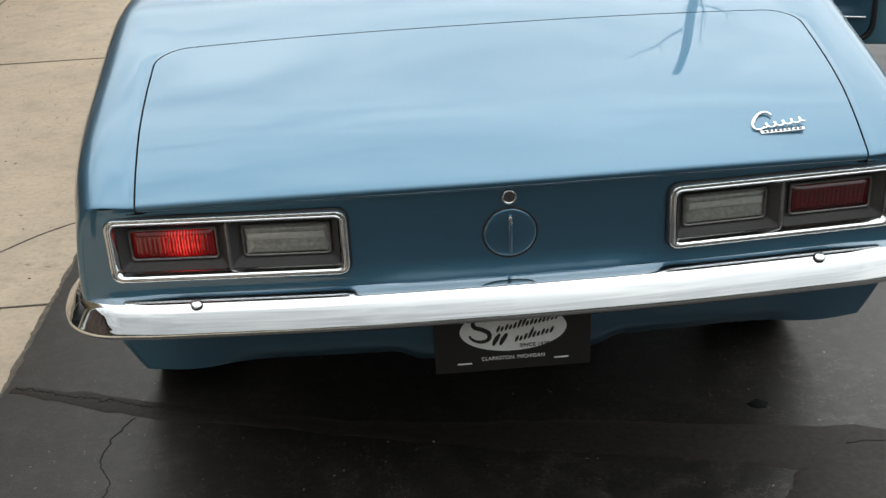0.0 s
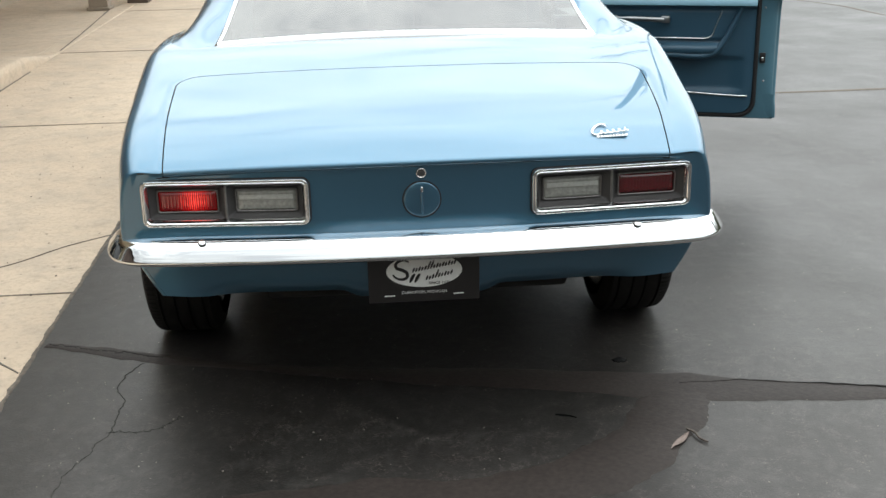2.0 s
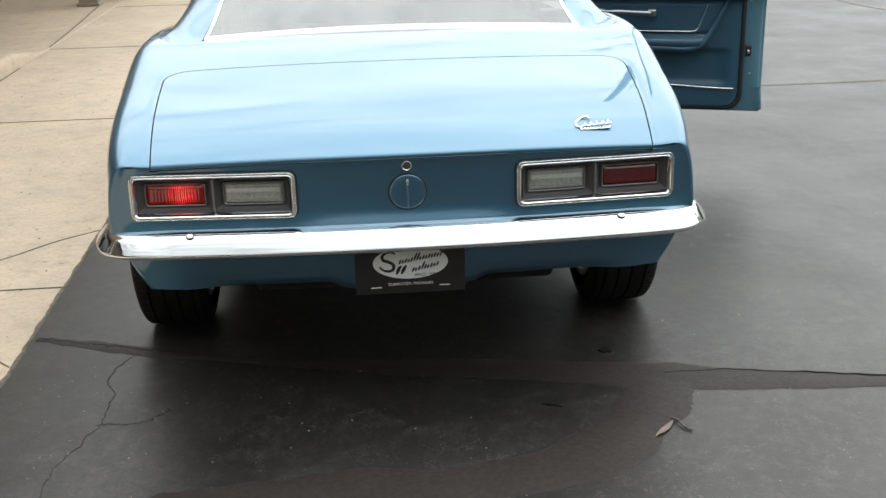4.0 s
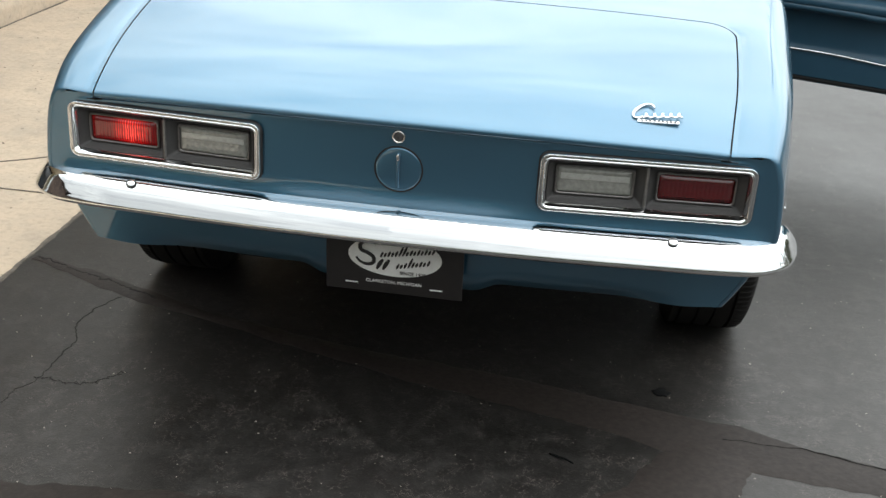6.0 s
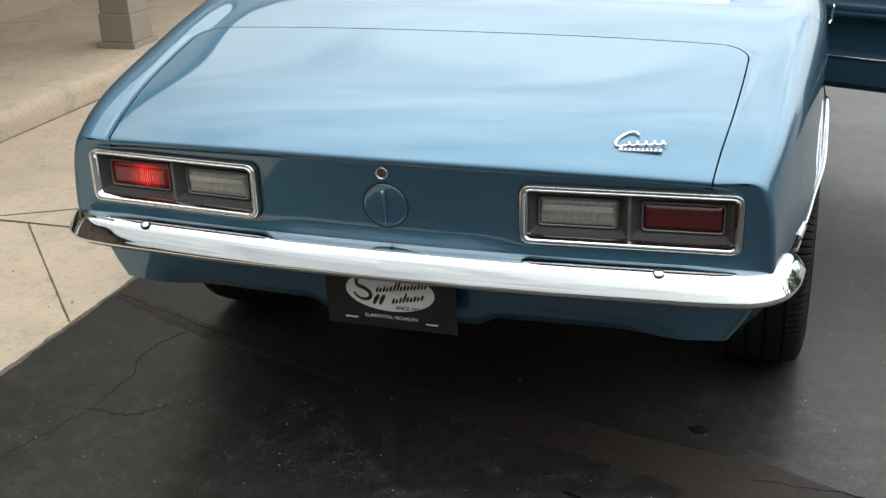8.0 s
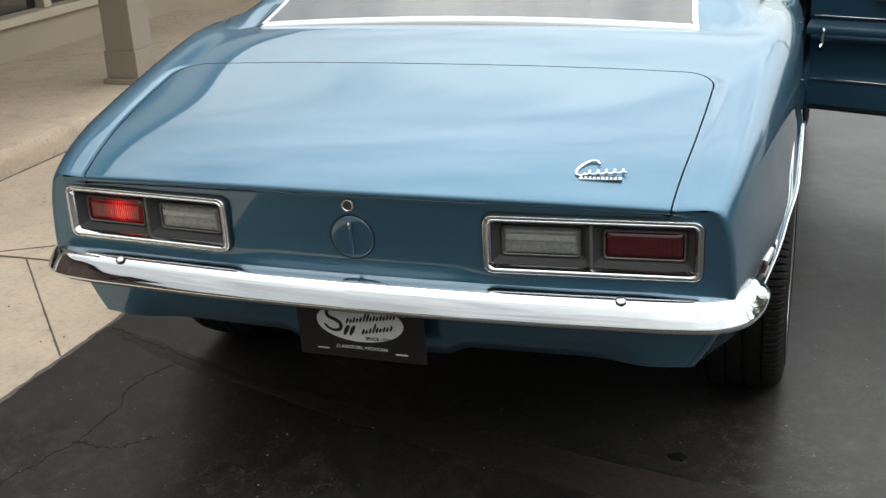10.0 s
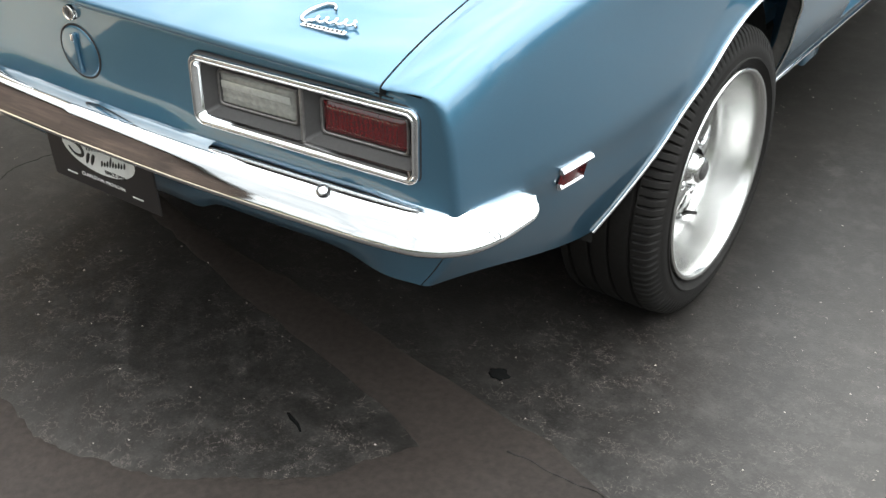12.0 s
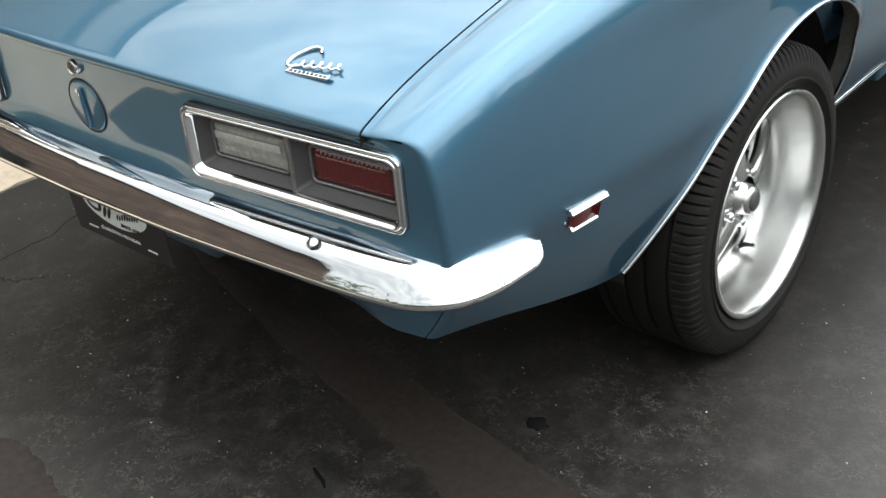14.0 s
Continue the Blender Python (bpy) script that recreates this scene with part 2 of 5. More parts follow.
def tube(points, r, n=8, bm=None, flat=1.0, up=(0, 0, 1)):
    """A tube along points; r a number or one for each point."""
    pts = [Vector(p) for p in points]
    rows, up = [], Vector(up)
    for i, p in enumerate(pts):
        d = (pts[min(i + 1, len(pts) - 1)] - pts[max(i - 1, 0)]).normalized()
        side = d.cross(up)
        side = side.normalized() if side.length > 1e-4 else Vector((1, 0, 0))
        nor = side.cross(d)
        rr = r[i] if isinstance(r, (list, tuple)) else r
        rows.append([p + rr * (math.cos(t) * side + flat * math.sin(t) * nor) for t in (2 * math.pi * k / n for k in range(n))])
    bm = sheet(rows, close=True, bm=bm)
    return bm


def spl(keys, y):
    """A smooth curve through (y, value) keys, flat past the ends."""
    if y <= keys[0][0]:
        return keys[0][1]
    if y >= keys[-1][0]:
        return keys[-1][1]
    for i in range(len(keys) - 1):
        (y0, v0), (y1, v1) = keys[i], keys[i + 1]
        if y <= y1:
            h = y1 - y0
            s = (v1 - v0) / h
            s0 = (s + (v0 - keys[i - 1][1]) / (y0 - keys[i - 1][0])) / 2 if i else s
            s1 = (s + (keys[i + 2][1] - v1) / (keys[i + 2][0] - y1)) / 2 if i + 2 < len(keys) else s
            t = (y - y0) / h
            return v0 * (2 * t**3 - 3 * t**2 + 1) + h * s0 * (t**3 - 2 * t**2 + t) + v1 * (3 * t**2 - 2 * t**3) + h * s1 * (t**3 - t**2)


def smooth_path(pts, n):
    """n points along a smooth curve through pts."""
    pts = [Vector(p) for p in pts]
    d = [0.0]
    for a, b in zip(pts, pts[1:]):
        d.append(d[-1] + (b - a).length)
    return [Vector([spl([(q, p[k]) for q, p in zip(d, pts)], d[-1] * i / (n - 1)) for k in range(len(pts[0]))]) for i in range(n)]


def step(a, b, v):
    t = min(1.0, max(0.0, (v - a) / (b - a)))
    return t * t * (3 - 2 * t)

# ---- ground, drive, sidewalk, shop front ----
def structure(name, bm, material, label, smooth=False):
    return tagged(link(name, bm, material, None, smooth), label, "structure", kind="structure")


EDGE = -1.29                      # concrete begins
KERB = -2.87                      # foot of the kerb
WALL = -4.5                       # shop front


def flat(points, z, thick=0.0):
    bm = bmesh.new()
    f = bm.faces.new([bm.verts.new((x, y, z)) for x, y in points])
    if f.normal.z < 0:
        bmesh.ops.reverse_faces(bm, faces=[f])
    if thick:
        r = bmesh.ops.extrude_face_region(bm, geom=[f])
        bmesh.ops.translate(bm, verts=[v for v in r["geom"] if isinstance(v, bmesh.types.BMVert)], vec=(0, 0, thick))
    return bm


structure("ground", box(-600, 600, -600, 600, -0.4, -0.05), GRASS, "grass ground reaching out to the horizon")
structure("pavement_asphalt", box(EDGE, 26, -18, 40, -0.3, 0.0), ASPHALT, "dark sealed asphalt parking lot with worn grey patches")


def concrete_slab(name, x0, x1, y0, y1, z=0.0):
    """One slab of the drive, with a hairline of space around it and softened arrises."""
    return structure(name, box(x0 + 0.004, x1 - 0.004, y0 + 0.004, y1 - 0.004, -0.2, z, 0.004), CONCRETE, "pale tan concrete slab beside the asphalt")


structure("concrete_bed", box(WALL - 0.2, EDGE - 0.002, -18, 40, -0.3, -0.02), JOINT, "dark dirt in the slab joints")
ys = [-18, -13.5, -9.0, -4.6, -1.8, 1.306, 4.45, 7.6, 10.8, 14.0, 17.2, 20.4, 30, 40]
for ya, yb in zip(ys, ys[1:]):
    concrete_slab("concrete_slab", KERB, EDGE, ya, yb)

# sidewalk: a raised slab that ramps down to the drive at its far end
def walk_height(y):
    return 0.13 * (1 - step(6.4, 7.6, y))


rows = []
for y in [-18, -10, -4, 0.5, 3.2, 5.6, 6.2] + [6.4 + 0.1 * i for i in range(13)] + [8, 12, 20, 40]:
    h = walk_height(y) + 0.004
    rows.append([(KERB, y, -0.1), (KERB, y, h * 0.55), (KERB - 0.012, y, h - 0.012 if h > 0.03 else h * 0.9), (KERB - 0.035, y, h), (KERB - 0.17, y, h)])
structure("kerb", sheet(rows), CONCRETE, "pale concrete kerb along the sidewalk", True)
rows = [[(KERB - 0.178, r[0][1], -0.1), (KERB - 0.178, r[0][1], r[4][2] - 0.003), (WALL - 0.1, r[0][1], r[4][2] - 0.003)] for r in rows]
structure("sidewalk", sheet(rows), CONCRETE, "pale concrete sidewalk under the shop canopy")

# shop front: knee wall, sill, dark glass, header, canopy on posts
B0 = 0.1                           # near end of the building
structure("wall_shop", box(WALL - 0.25, WALL, B0 + 0.3, 9.3, 0.0, 0.36), TAN, "tan painted knee wall of the shop front")
structure("wall_shop_far", box(WALL - 0.25, WALL, 9.3, 24, 0.0, 2.548), TAN, "tan painted shop wall")
structure("window_sill_1", box(WALL - 0.25, WALL + 0.05, B0 + 0.3, 9.3, 0.362, 0.425, 0.006), SILL, "cream painted window sill")
structure("wall_header", box(WALL - 0.25, WALL, B0 + 0.3, 9.3, 2.25, 2.548), TAN, "tan painted wall above the shop windows")
for i in range(4):
    y0 = B0 + 0.3 + i * 2.225
    win = structure("window_" + str(i + 1), box(WALL - 0.2, WALL - 0.02, y0, y0 + 0.08, 0.427, 2.248), SILL, "dark shop window in a cream frame")
    part("pane", box(WALL - 0.12, WALL - 0.1, y0 + 0.082, y0 + 2.223, 0.427, 2.248), SHOP_GLASS, win, smooth=False)
structure("wall_back", box(-13, WALL - 0.252, B0 + 0.3, 24, 0.0, 2.548), TAN, "tan shop building behind the front")
structure("ceiling_canopy", box(-13.2, -2.72, B0 + 0.002, 24.3, 2.55, 2.60), SOFFIT, "cream soffit of the canopy over the sidewalk")
structure("roof_fascia", box(-2.60, -2.55, B0 - 0.1, 24.3, 2.54, 2.78, 0.005), SOFFIT, "cream canopy fascia")
ROOF = [(-2.50, 2.80), (-8.0, 4.6), (-13.5, 2.80)]
structure("roof_shingles", sheet([[(x, B0 - 0.2, z) for x, z in ROOF], [(x, 24.5, z) for x, z in ROOF]]), ROOFING, "brown shingle gable roof of the shop")
bm = bmesh.new()
f = bm.faces.new([bm.verts.new((x, B0 + 0.1, z)) for x, z in ((-2.72, 2.602), (-2.72, 2.85), (-8.0, 4.55), (-13.2, 2.85), (-13.2, 2.602))])
r = bmesh.ops.extrude_face_region(bm, geom=[f])
bmesh.ops.translate(bm, verts=[v for v in r["geom"] if isinstance(v, bmesh.types.BMVert)], vec=(0, 0.15, 0))
structure("wall_gable", bm, ROOFING, "brown gable end of the shop roof")
structure("roof_fascia_end", box(-13.2, -2.61, B0 - 0.05, B0 - 0.002, 2.54, 2.78, 0.005), SOFFIT, "cream canopy fascia")


def canopy_post(x, y, z0):
    base = tagged(new("canopy_post"), "taupe painted square post on the sidewalk", "post", "canopy posts")
    base.location = (x, y, z0)
    part("foot_plate", box(-0.135, 0.135, -0.135, 0.135, 0, 0.035, 0.006), POST_PAINT, base, smooth=False)
    part("pedestal", box(-0.113, 0.113, -0.113, 0.113, 0.035, 0.205, 0.006), POST_PAINT, base, smooth=False)
    part("shaft", box(-0.103, 0.103, -0.103, 0.103, 0.205, 2.55 - z0, 0.005), POST_PAINT, base, smooth=False)
    return base


canopy_post(-3.16, 3.86, 0.13)
canopy_post(-3.20, 11.05, 0.002)


pier = tagged(new("brick_pier"), "square brown pier beside the far canopy post", "pier")
pier.location = (-2.86, 11.75, 0.002)
part("base", box(-0.13, 0.13, -0.13, 0.13, 0, 0.5, 0.008), ROOFING, pier, smooth=False)
part("shaft", box(-0.11, 0.11, -0.11, 0.11, 0.5, 2.54, 0.006), TAN, pier, smooth=False)

# ---- the car: sections along its length, tail at y = 0 ----
car = tagged(new("car"), "blue metallic two-door coupe with chrome bumper and open passenger door", "car")

TOP = [(0.04 * k, 0.809 + 0.54947 * (0.04 * k) - 1.06642 * (0.04 * k) ** 2 + 1.49463 * (0.04 * k) ** 3 - 0.77763 * (0.04 * k) ** 4) for k in range(21)] + [(1.1, 1.020), (1.5, 1.0), (1.9, 0.985), (2.6, 0.965), (3.1, 0.955), (3.5, 0.935), (4.2, 0.88), (4.55, 0.82)]
CROWN = [(0, 0.784), (0.1, 0.803), (0.3, 0.818), (0.5, 0.823), (0.7, 0.831), (0.9, 0.840), (1.15, 0.838), (1.5, 0.820), (2.2, 0.815), (3.2, 0.80), (4.2, 0.77), (4.55, 0.72)]
WIDE = [(0, 0.806), (0.1, 0.825), (0.3, 0.855), (0.5, 0.873), (0.9, 0.893), (1.3, 0.890), (1.8, 0.884), (2.5, 0.892), (3.2, 0.898), (3.7, 0.902), (4.3, 0.86), (4.55, 0.80)]
LOWX = [(0, 0.722), (0.1, 0.748), (0.3, 0.783), (0.515, 0.802), (0.9, 0.825), (1.31, 0.822), (2.5, 0.822), (3.3, 0.822), (4.1, 0.80), (4.55, 0.72)]
LOWZ = [(0, 0.430), (0.1, 0.420), (0.3, 0.390), (0.515, 0.36), (1.31, 0.368), (3.3, 0.365), (4.1, 0.37), (4.55, 0.40)]
ZW = 0.615
LIDW = [(0, 0.676), (0.1, 0.684), (0.2, 0.6915), (0.35, 0.6975), (0.5, 0.700)]      # half width of the lid at y
TAIL_R = 0.011                    # rounding of the tail's upright edge
LID_FRONT, LID_HALF, LID_R, GAP, GAP_FRONT = 0.55, 0.700, 0.07, 0.0036, 0.0036
AXLES = (0.935, 3.68)
ARCH_Y, ARCH_Z, ARCH_RY, ARCH_RZ = 0.922, 0.36, 0.40, 0.335
ARCH = smooth_path([(0.515, 0.36), (0.575, 0.432), (0.658, 0.527), (0.757, 0.622), (0.88, 0.686), (1.008, 0.710), (1.126, 0.700), (1.225, 0.658), (1.287, 0.585), (1.312, 0.49), (1.3125, 0.37)], 60)


def bow(x, y):
    return 0.042 * (x / 0.75) ** 2 * (1 - step(0.0, 0.6, y))


def top_z(x, y):
    return spl(TOP, y) - 0.012 * (abs(x) / 0.68) ** 2.5


@functools.lru_cache(None)
def side_curve(y):
    """The half section at y from the lid's edge over the crown down to the sill: points (x, z)."""
    zc, xc, xw, xl, zl = (spl(k, y) for k in (TOP, CROWN, WIDE, LOWX, LOWZ))
    k = 0.55 + 0.45 * step(0.0, 0.40, y)                  # the crown is tighter towards the tail
    zs = zc - 0.052                                      # shoulder, below the soft crown
    ctrl = [(0.64, top_z(0.64, y)), (0.683, top_z(0.683, y)), (xc - 0.058 * k, zc - 0.0118), (xc - 0.021 * k, zc - 0.0165), (xc - 0.009 * k, zc - 0.028)]
    ctrl += [(xw + 0.0015 - (xw - xc) * g, ZW + f * (zs - ZW)) for f, g in ((1.0, 0.84), (0.864, 0.60), (0.642, 0.36), (0.379, 0.186), (0.185, 0.085))]
    ctrl += [(xw, ZW), (xw - 0.009, ZW - 0.04), (xl + 0.74 * (xw - xl), ZW - 0.42 * (ZW - zl)), (xl + 0.3 * (xw - xl), ZW - 0.8 * (ZW - zl)), (xl, zl)]
    pts = np.array([tuple(p)[:2] for p in smooth_path(ctrl, 150)])
    for _ in range(14):
        pts[2:-1] = 0.25 * pts[1:-2] + 0.5 * pts[2:-1] + 0.25 * pts[3:]
    return [tuple(p) for p in pts]


def arch_z(y):
    """The edge of the wheel opening at y, or None clear of it."""
    if 0.515 < y < 1.3125:
        return float(np.interp(y, [q[0] for q in ARCH], [q[1] for q in ARCH]))
    t = (y - ARCH_Y - AXLES[1] + AXLES[0]) / ARCH_RY
    return ARCH_Z + ARCH_RZ * math.sqrt(1 - t * t) if abs(t) < 1 else None


def lip(y, d):
    """The flare of the wheel arch's lip, d above its edge."""
    return 0.009 * max(0.0, 1 - d / 0.075) ** 2 * step(0.56, 0.78, y) * (1 - step(1.24, 1.31, y))


def flank_x(y, z):
    pts = [q for q in side_curve(y) if q[1] < 0.80][::-1]
    return float(np.interp(z, [q[1] for q in pts], [q[0] for q in pts])) + lip(y, 0.0)


def section(y, cols=40, lower=None, x0=0.683):
    """cols points down the side at y, evenly spaced, ending at the wheel opening or at lower."""
    pts = side_curve(y)
    zb = arch_z(y)
    if lower is not None:
        zb = lower
    if zb is not None:
        cut = next((i for i, p in enumerate(pts) if p[1] < zb), None)
        if cut:
            a, b = pts[cut - 1], pts[cut]
            t = (a[1] - zb) / (a[1] - b[1])
            pts = pts[:cut] + [(a[0] + t * (b[0] - a[0]), zb)]
            if lower is None:
                pts = [(p[0] + lip(y, p[1] - zb), p[1]) for p in pts]
    start = next(i for i, p in enumerate(pts) if p[0] >= x0)
    pts = pts[start:]
    d = [0.0]
    for a, b in zip(pts, pts[1:]):
        d.append(d[-1] + math.hypot(a[0] - b[0], a[1] - b[1]))
    s = np.linspace(0, d[-1], cols)
    return list(zip(np.interp(s, d, [p[0] for p in pts]), np.interp(s, d, [p[1] for p in pts])))


def tail_shift(x, z, y):
    """How far the lower body stands forward of the tail panel."""
    return 0.05 * step(0.60, 0.54, z) * (1 - step(0.0, 0.5, y)) if z < 0.6 else 0.0


def inset_of(y):
    """Rounds the vertical edge at the car's tail."""
    r = TAIL_R
    return r - math.sqrt(max(0.0, r * r - (r - y) ** 2)) if y < r else 0.0


def lid_half(y):
    k = y - (LID_FRONT - LID_R)
    return spl(LIDW, y) if k <= 0 else LID_HALF - LID_R + math.sqrt(max(0.0, LID_R**2 - k * k))


def outer_half(y):
    """The body's edge round the lid, one gap away."""
    k = y - (LID_FRONT - LID_R)
    return spl(LIDW, y) + GAP if k <= 0 else LID_HALF - LID_R + (LID_R + GAP) * math.sqrt(max(0.0, 1 - (k / (LID_R + GAP_FRONT)) ** 2))


def quarter_row(y, s, inner):
    ins = inset_of(y)
    x0 = max(0.683, inner + 0.012)
    side = section(y, x0=x0)
    tops = [(inner + (x0 - inner) * i / 8, None) for i in range(8)]
    row = []
    for x, z in [(x, top_z(x, y)) for x, _ in tops] + side:
        w = 1.0 if z < 0.62 else step(0.70, 0.79, x)
        px, pz = x - ins * w, z - 0.35 * ins * (1 - w)
        row.append((s * px, y + bow(x, y) + tail_shift(x, z, y), pz))
    return row


tail_ys = [TAIL_R * (1 - math.cos(t)) for t in np.linspace(0, math.pi / 2, 7)]
arch_ys = [q[0] for q in ARCH] + [1.3127]
front_ys = [ARCH_Y - ARCH_RY * math.cos(t) + AXLES[1] - AXLES[0] for t in np.linspace(0.0, math.pi, 41)]
plain_a = list(np.linspace(0.03, 0.515, 24))
corner_ys = [LID_FRONT - LID_R + (LID_R + GAP_FRONT) * math.sin(t) for t in np.linspace(0, math.pi / 2, 13)]
quarter_ys = sorted(set(round(v, 5) for v in tail_ys + plain_a + arch_ys + corner_ys + list(np.linspace(1.34, 1.815, 16))))


def inner_of(y):
    return outer_half(y) if y < 0.86 else 0.66


for s in (1, -1):
    rows = [quarter_row(y, s, inner_of(y)) for y in quarter_ys]
    bm = sheet(rows, flip=s < 0)
    sheet([[(x - s * 0.004, y + 0.035, z - 0.002) for x, y, z in rows[0]], rows[0]], flip=s < 0, bm=bm)          # return flange at the tail
    part("quarter_panel", bm, PAINT, car)

# panel between the lid and the rear window
rows = []
for y in [LID_FRONT + GAP_FRONT] + [v for v in quarter_ys if LID_FRONT + GAP_FRONT < v < 0.86]:
    xs = np.linspace(-(LID_HALF - LID_R), LID_HALF - LID_R, 31)
    rows.append([(x, y + bow(x, y), top_z(x, y)) for x in xs])
part("deck_filler_panel", sheet(rows), PAINT, car)

# trunk lid with a folded edge
lid_ys = [0.006 * (1 - math.cos(t)) for t in np.linspace(0, math.pi / 2, 5)] + list(np.linspace(0.02, LID_FRONT - LID_R - 0.01, 22)) + [LID_FRONT - LID_R + LID_R * math.sin(t) - 0.0 for t in np.linspace(0, math.pi / 2, 13)]
rows = []
for k, y in enumerate(lid_ys):
    h = lid_half(y)
    drop = 0.006 - math.sqrt(max(0, 0.006**2 - (0.006 - y) ** 2)) if y < 0.006 else 0.0
    rows.append([(x, y + bow(x, y), top_z(x, y) - drop) for x in np.linspace(-h, h, 41)])
rows = [[(p[0], p[1] + 0.006, p[2] - 0.0085) for p in rows[0]], [(p[0], p[1] + 0.0004, p[2] - 0.0045) for p in rows[0]]] + rows
part("trunk_lid", sheet(rows), PAINT, car)
# black skirts on both sides of the gap paint in its shade
bm = bmesh.new()
for line in ([r[0] for r in rows[2:]], [r[-1] for r in rows[2:]], rows[-1]):
    sheet([[(p[0], p[1], p[2] - 0.0015) for p in line], [(p[0], p[1], p[2] - 0.022) for p in line]], bm=bm)
for s in (1, -1):
    line = [(s * outer_half(y), y + bow(outer_half(y), y), top_z(outer_half(y), y)) for y in lid_ys[4:-13] + corner_ys]
    sheet([[(p[0], p[1], p[2] - 0.0015) for p in line], [(p[0], p[1], p[2] - 0.022) for p in line]], bm=bm)
line = [(x, LID_FRONT + GAP_FRONT, top_z(x, LID_FRONT + GAP_FRONT)) for x in np.linspace(-0.6, 0.6, 20)]
sheet([[(p[0], p[1], p[2] - 0.0015) for p in line], [(p[0], p[1], p[2] - 0.022) for p in line]], bm=bm)
part("lid_seal", bm, TRIM_AND_SHADE, car, "black sides of the gap round the lid, standing in for its shade")
# dark gutter below the gap round the lid, coloured black for the gap's shade
for s in (1, -1):
    rows = [[(s * (lid_half(y) - 0.015), y + bow(lid_half(y), y), top_z(lid_half(y), y) - 0.021), (s * (lid_half(y) + 0.02), y + bow(lid_half(y), y), top_z(lid_half(y), y) - 0.021)] for y in lid_ys[4:]]
    part("lid_gutter", sheet(rows), TRIM_AND_SHADE, car)
rows = [[(x, y, top_z(x, y) - 0.021) for x in np.linspace(-0.62, 0.62, 20)] for y in (LID_FRONT - 0.02, LID_FRONT + 0.03)]
part("lid_gutter", sheet(rows), TRIM_AND_SHADE, car)

corner = [q for q in side_curve(0.0) if 0.40 < q[1] < 0.80][::-1]


def corner_x(z):
    """Where the quarter panel's rear edge stands at height z."""
    return float(np.interp(z, [q[1] for q in corner], [q[0] for q in corner])) - TAIL_R - 0.0015


# tail panel, bowed, a little inside its rim, open behind the lamps
HOLE_X, HOLE_Z = (0.308, 0.728), (0.655, 0.761)
xs = sorted([s * x for s in (1, -1) for x in list(np.linspace(0.02, HOLE_X[0], 9)) + list(np.linspace(HOLE_X[0], HOLE_X[1], 12))[1:] + [0.736, 0.745, 0.753, 0.761, 0.770, 0.780, 0.790]])
rim = [(q[0], q[2]) for q in quarter_row(0.0, 1, inner_of(0.0))]
rim = rim[:max(range(len(rim)), key=lambda i: rim[i][0])]
CAP_Z = next(z for z in np.linspace(0.80, 0.70, 101) if corner_x(z) > 0.7475)
bm = bmesh.new()
grid = []
for f in list(np.linspace(0, 0.35, 6)) + ["lo", 0.55, 0.65, 0.75, "hi", 0.89, 0.915, 0.932, 0.943, 0.95, 0.958, 0.972, 1.0]:
    row = []
    for x in xs:
        zt = top_z(x, 0.0) - 0.004
        if abs(x) > 0.69:
            zt = CAP_Z if abs(x) > 0.745 else min(zt, float(np.interp(abs(x), [q[0] for q in rim], [q[1] for q in rim])) - 0.002)
        z = HOLE_Z[0] if f == "lo" else min(HOLE_Z[1] - 0.025 * step(0.728, 0.772, abs(x)), 0.555 + (zt - 0.555) * 0.875) if f == "hi" else 0.555 + (zt - 0.555) * f
        a = abs(x)
        edge = step(0.745, 0.790, a)
        if a > 0.745:
            x = math.copysign(0.745 + (a - 0.745) / 0.045 * (corner_x(z) + 0.002 - 0.745), x)
        y = (0.013 - 0.009 * step(0.60, 0.74, a)) * (1 - edge) + 0.0006 + bow(abs(x) + (TAIL_R + 0.0015) * edge, 0) - 0.010 * (1 - edge) * (1 - step(0.595, 0.648, z)) + 0.013 * step(zt - 0.0135, zt - 0.0105, z) * (1 - step(0.664, 0.684, a))
        y += 0.009 * min(1.0, max(0.0, (0.79 - z) / 0.15)) * step(0.60, 0.66, z) * (1 - step(0.20, 0.30, a))     # leans in below
        row.append(bm.verts.new((x, y, z)))
    grid.append(row)
for a, b in zip(grid, grid[1:]):
    for i in range(len(xs) - 1):
        cx, cz = abs(xs[i] + xs[i + 1]) / 2, (a[i].co.z + b[i].co.z) / 2
        if not (HOLE_X[0] < cx < HOLE_X[1] and HOLE_Z[0] < cz < HOLE_Z[1]):
            bm.faces.new((a[i], a[i + 1], b[i + 1], b[i]))
part("tail_panel", bm, PAINT, car)


# lower valance with the drop for the plate
def valance_z(x):
    a = abs(x)
    return 0.420 - 0.022 * (1 - step(0.165, 0.225, a)) + 0.010 * step(0.56, 0.69, a)


rows = []
for k in range(11):
    f = k / 10
    row = []
    for u in np.linspace(-1, 1, 85):
        z = 0.585 + (valance_z(0.69 * u) - 0.585) * f
        x = u * corner_x(z)
        row.append((x, bow(x, 0) + tail_shift(x, z, 0.0) + 0.026 * f * (1 - step(0.52, 0.68, abs(x))) + 0.02 * max(0, f - 0.85) / 0.15 * (1 - step(0.45, 0.66, abs(x))), z))
    rows.append(row)
part("valance", sheet(rows), PAINT, car)
part("underbody", box(-0.60, 0.60, 0.16, 1.34, 0.40, 0.44, 0.01), WELL, car, smooth=False)
part("floor_pan", box(-0.70, 0.70, 1.345, 4.30, 0.20, 0.42, 0.02), WELL, car, smooth=False)
part("fuel_tank", box(-0.45, 0.45, 0.26, 0.70, 0.335, 0.399, 0.02), WELL, car)
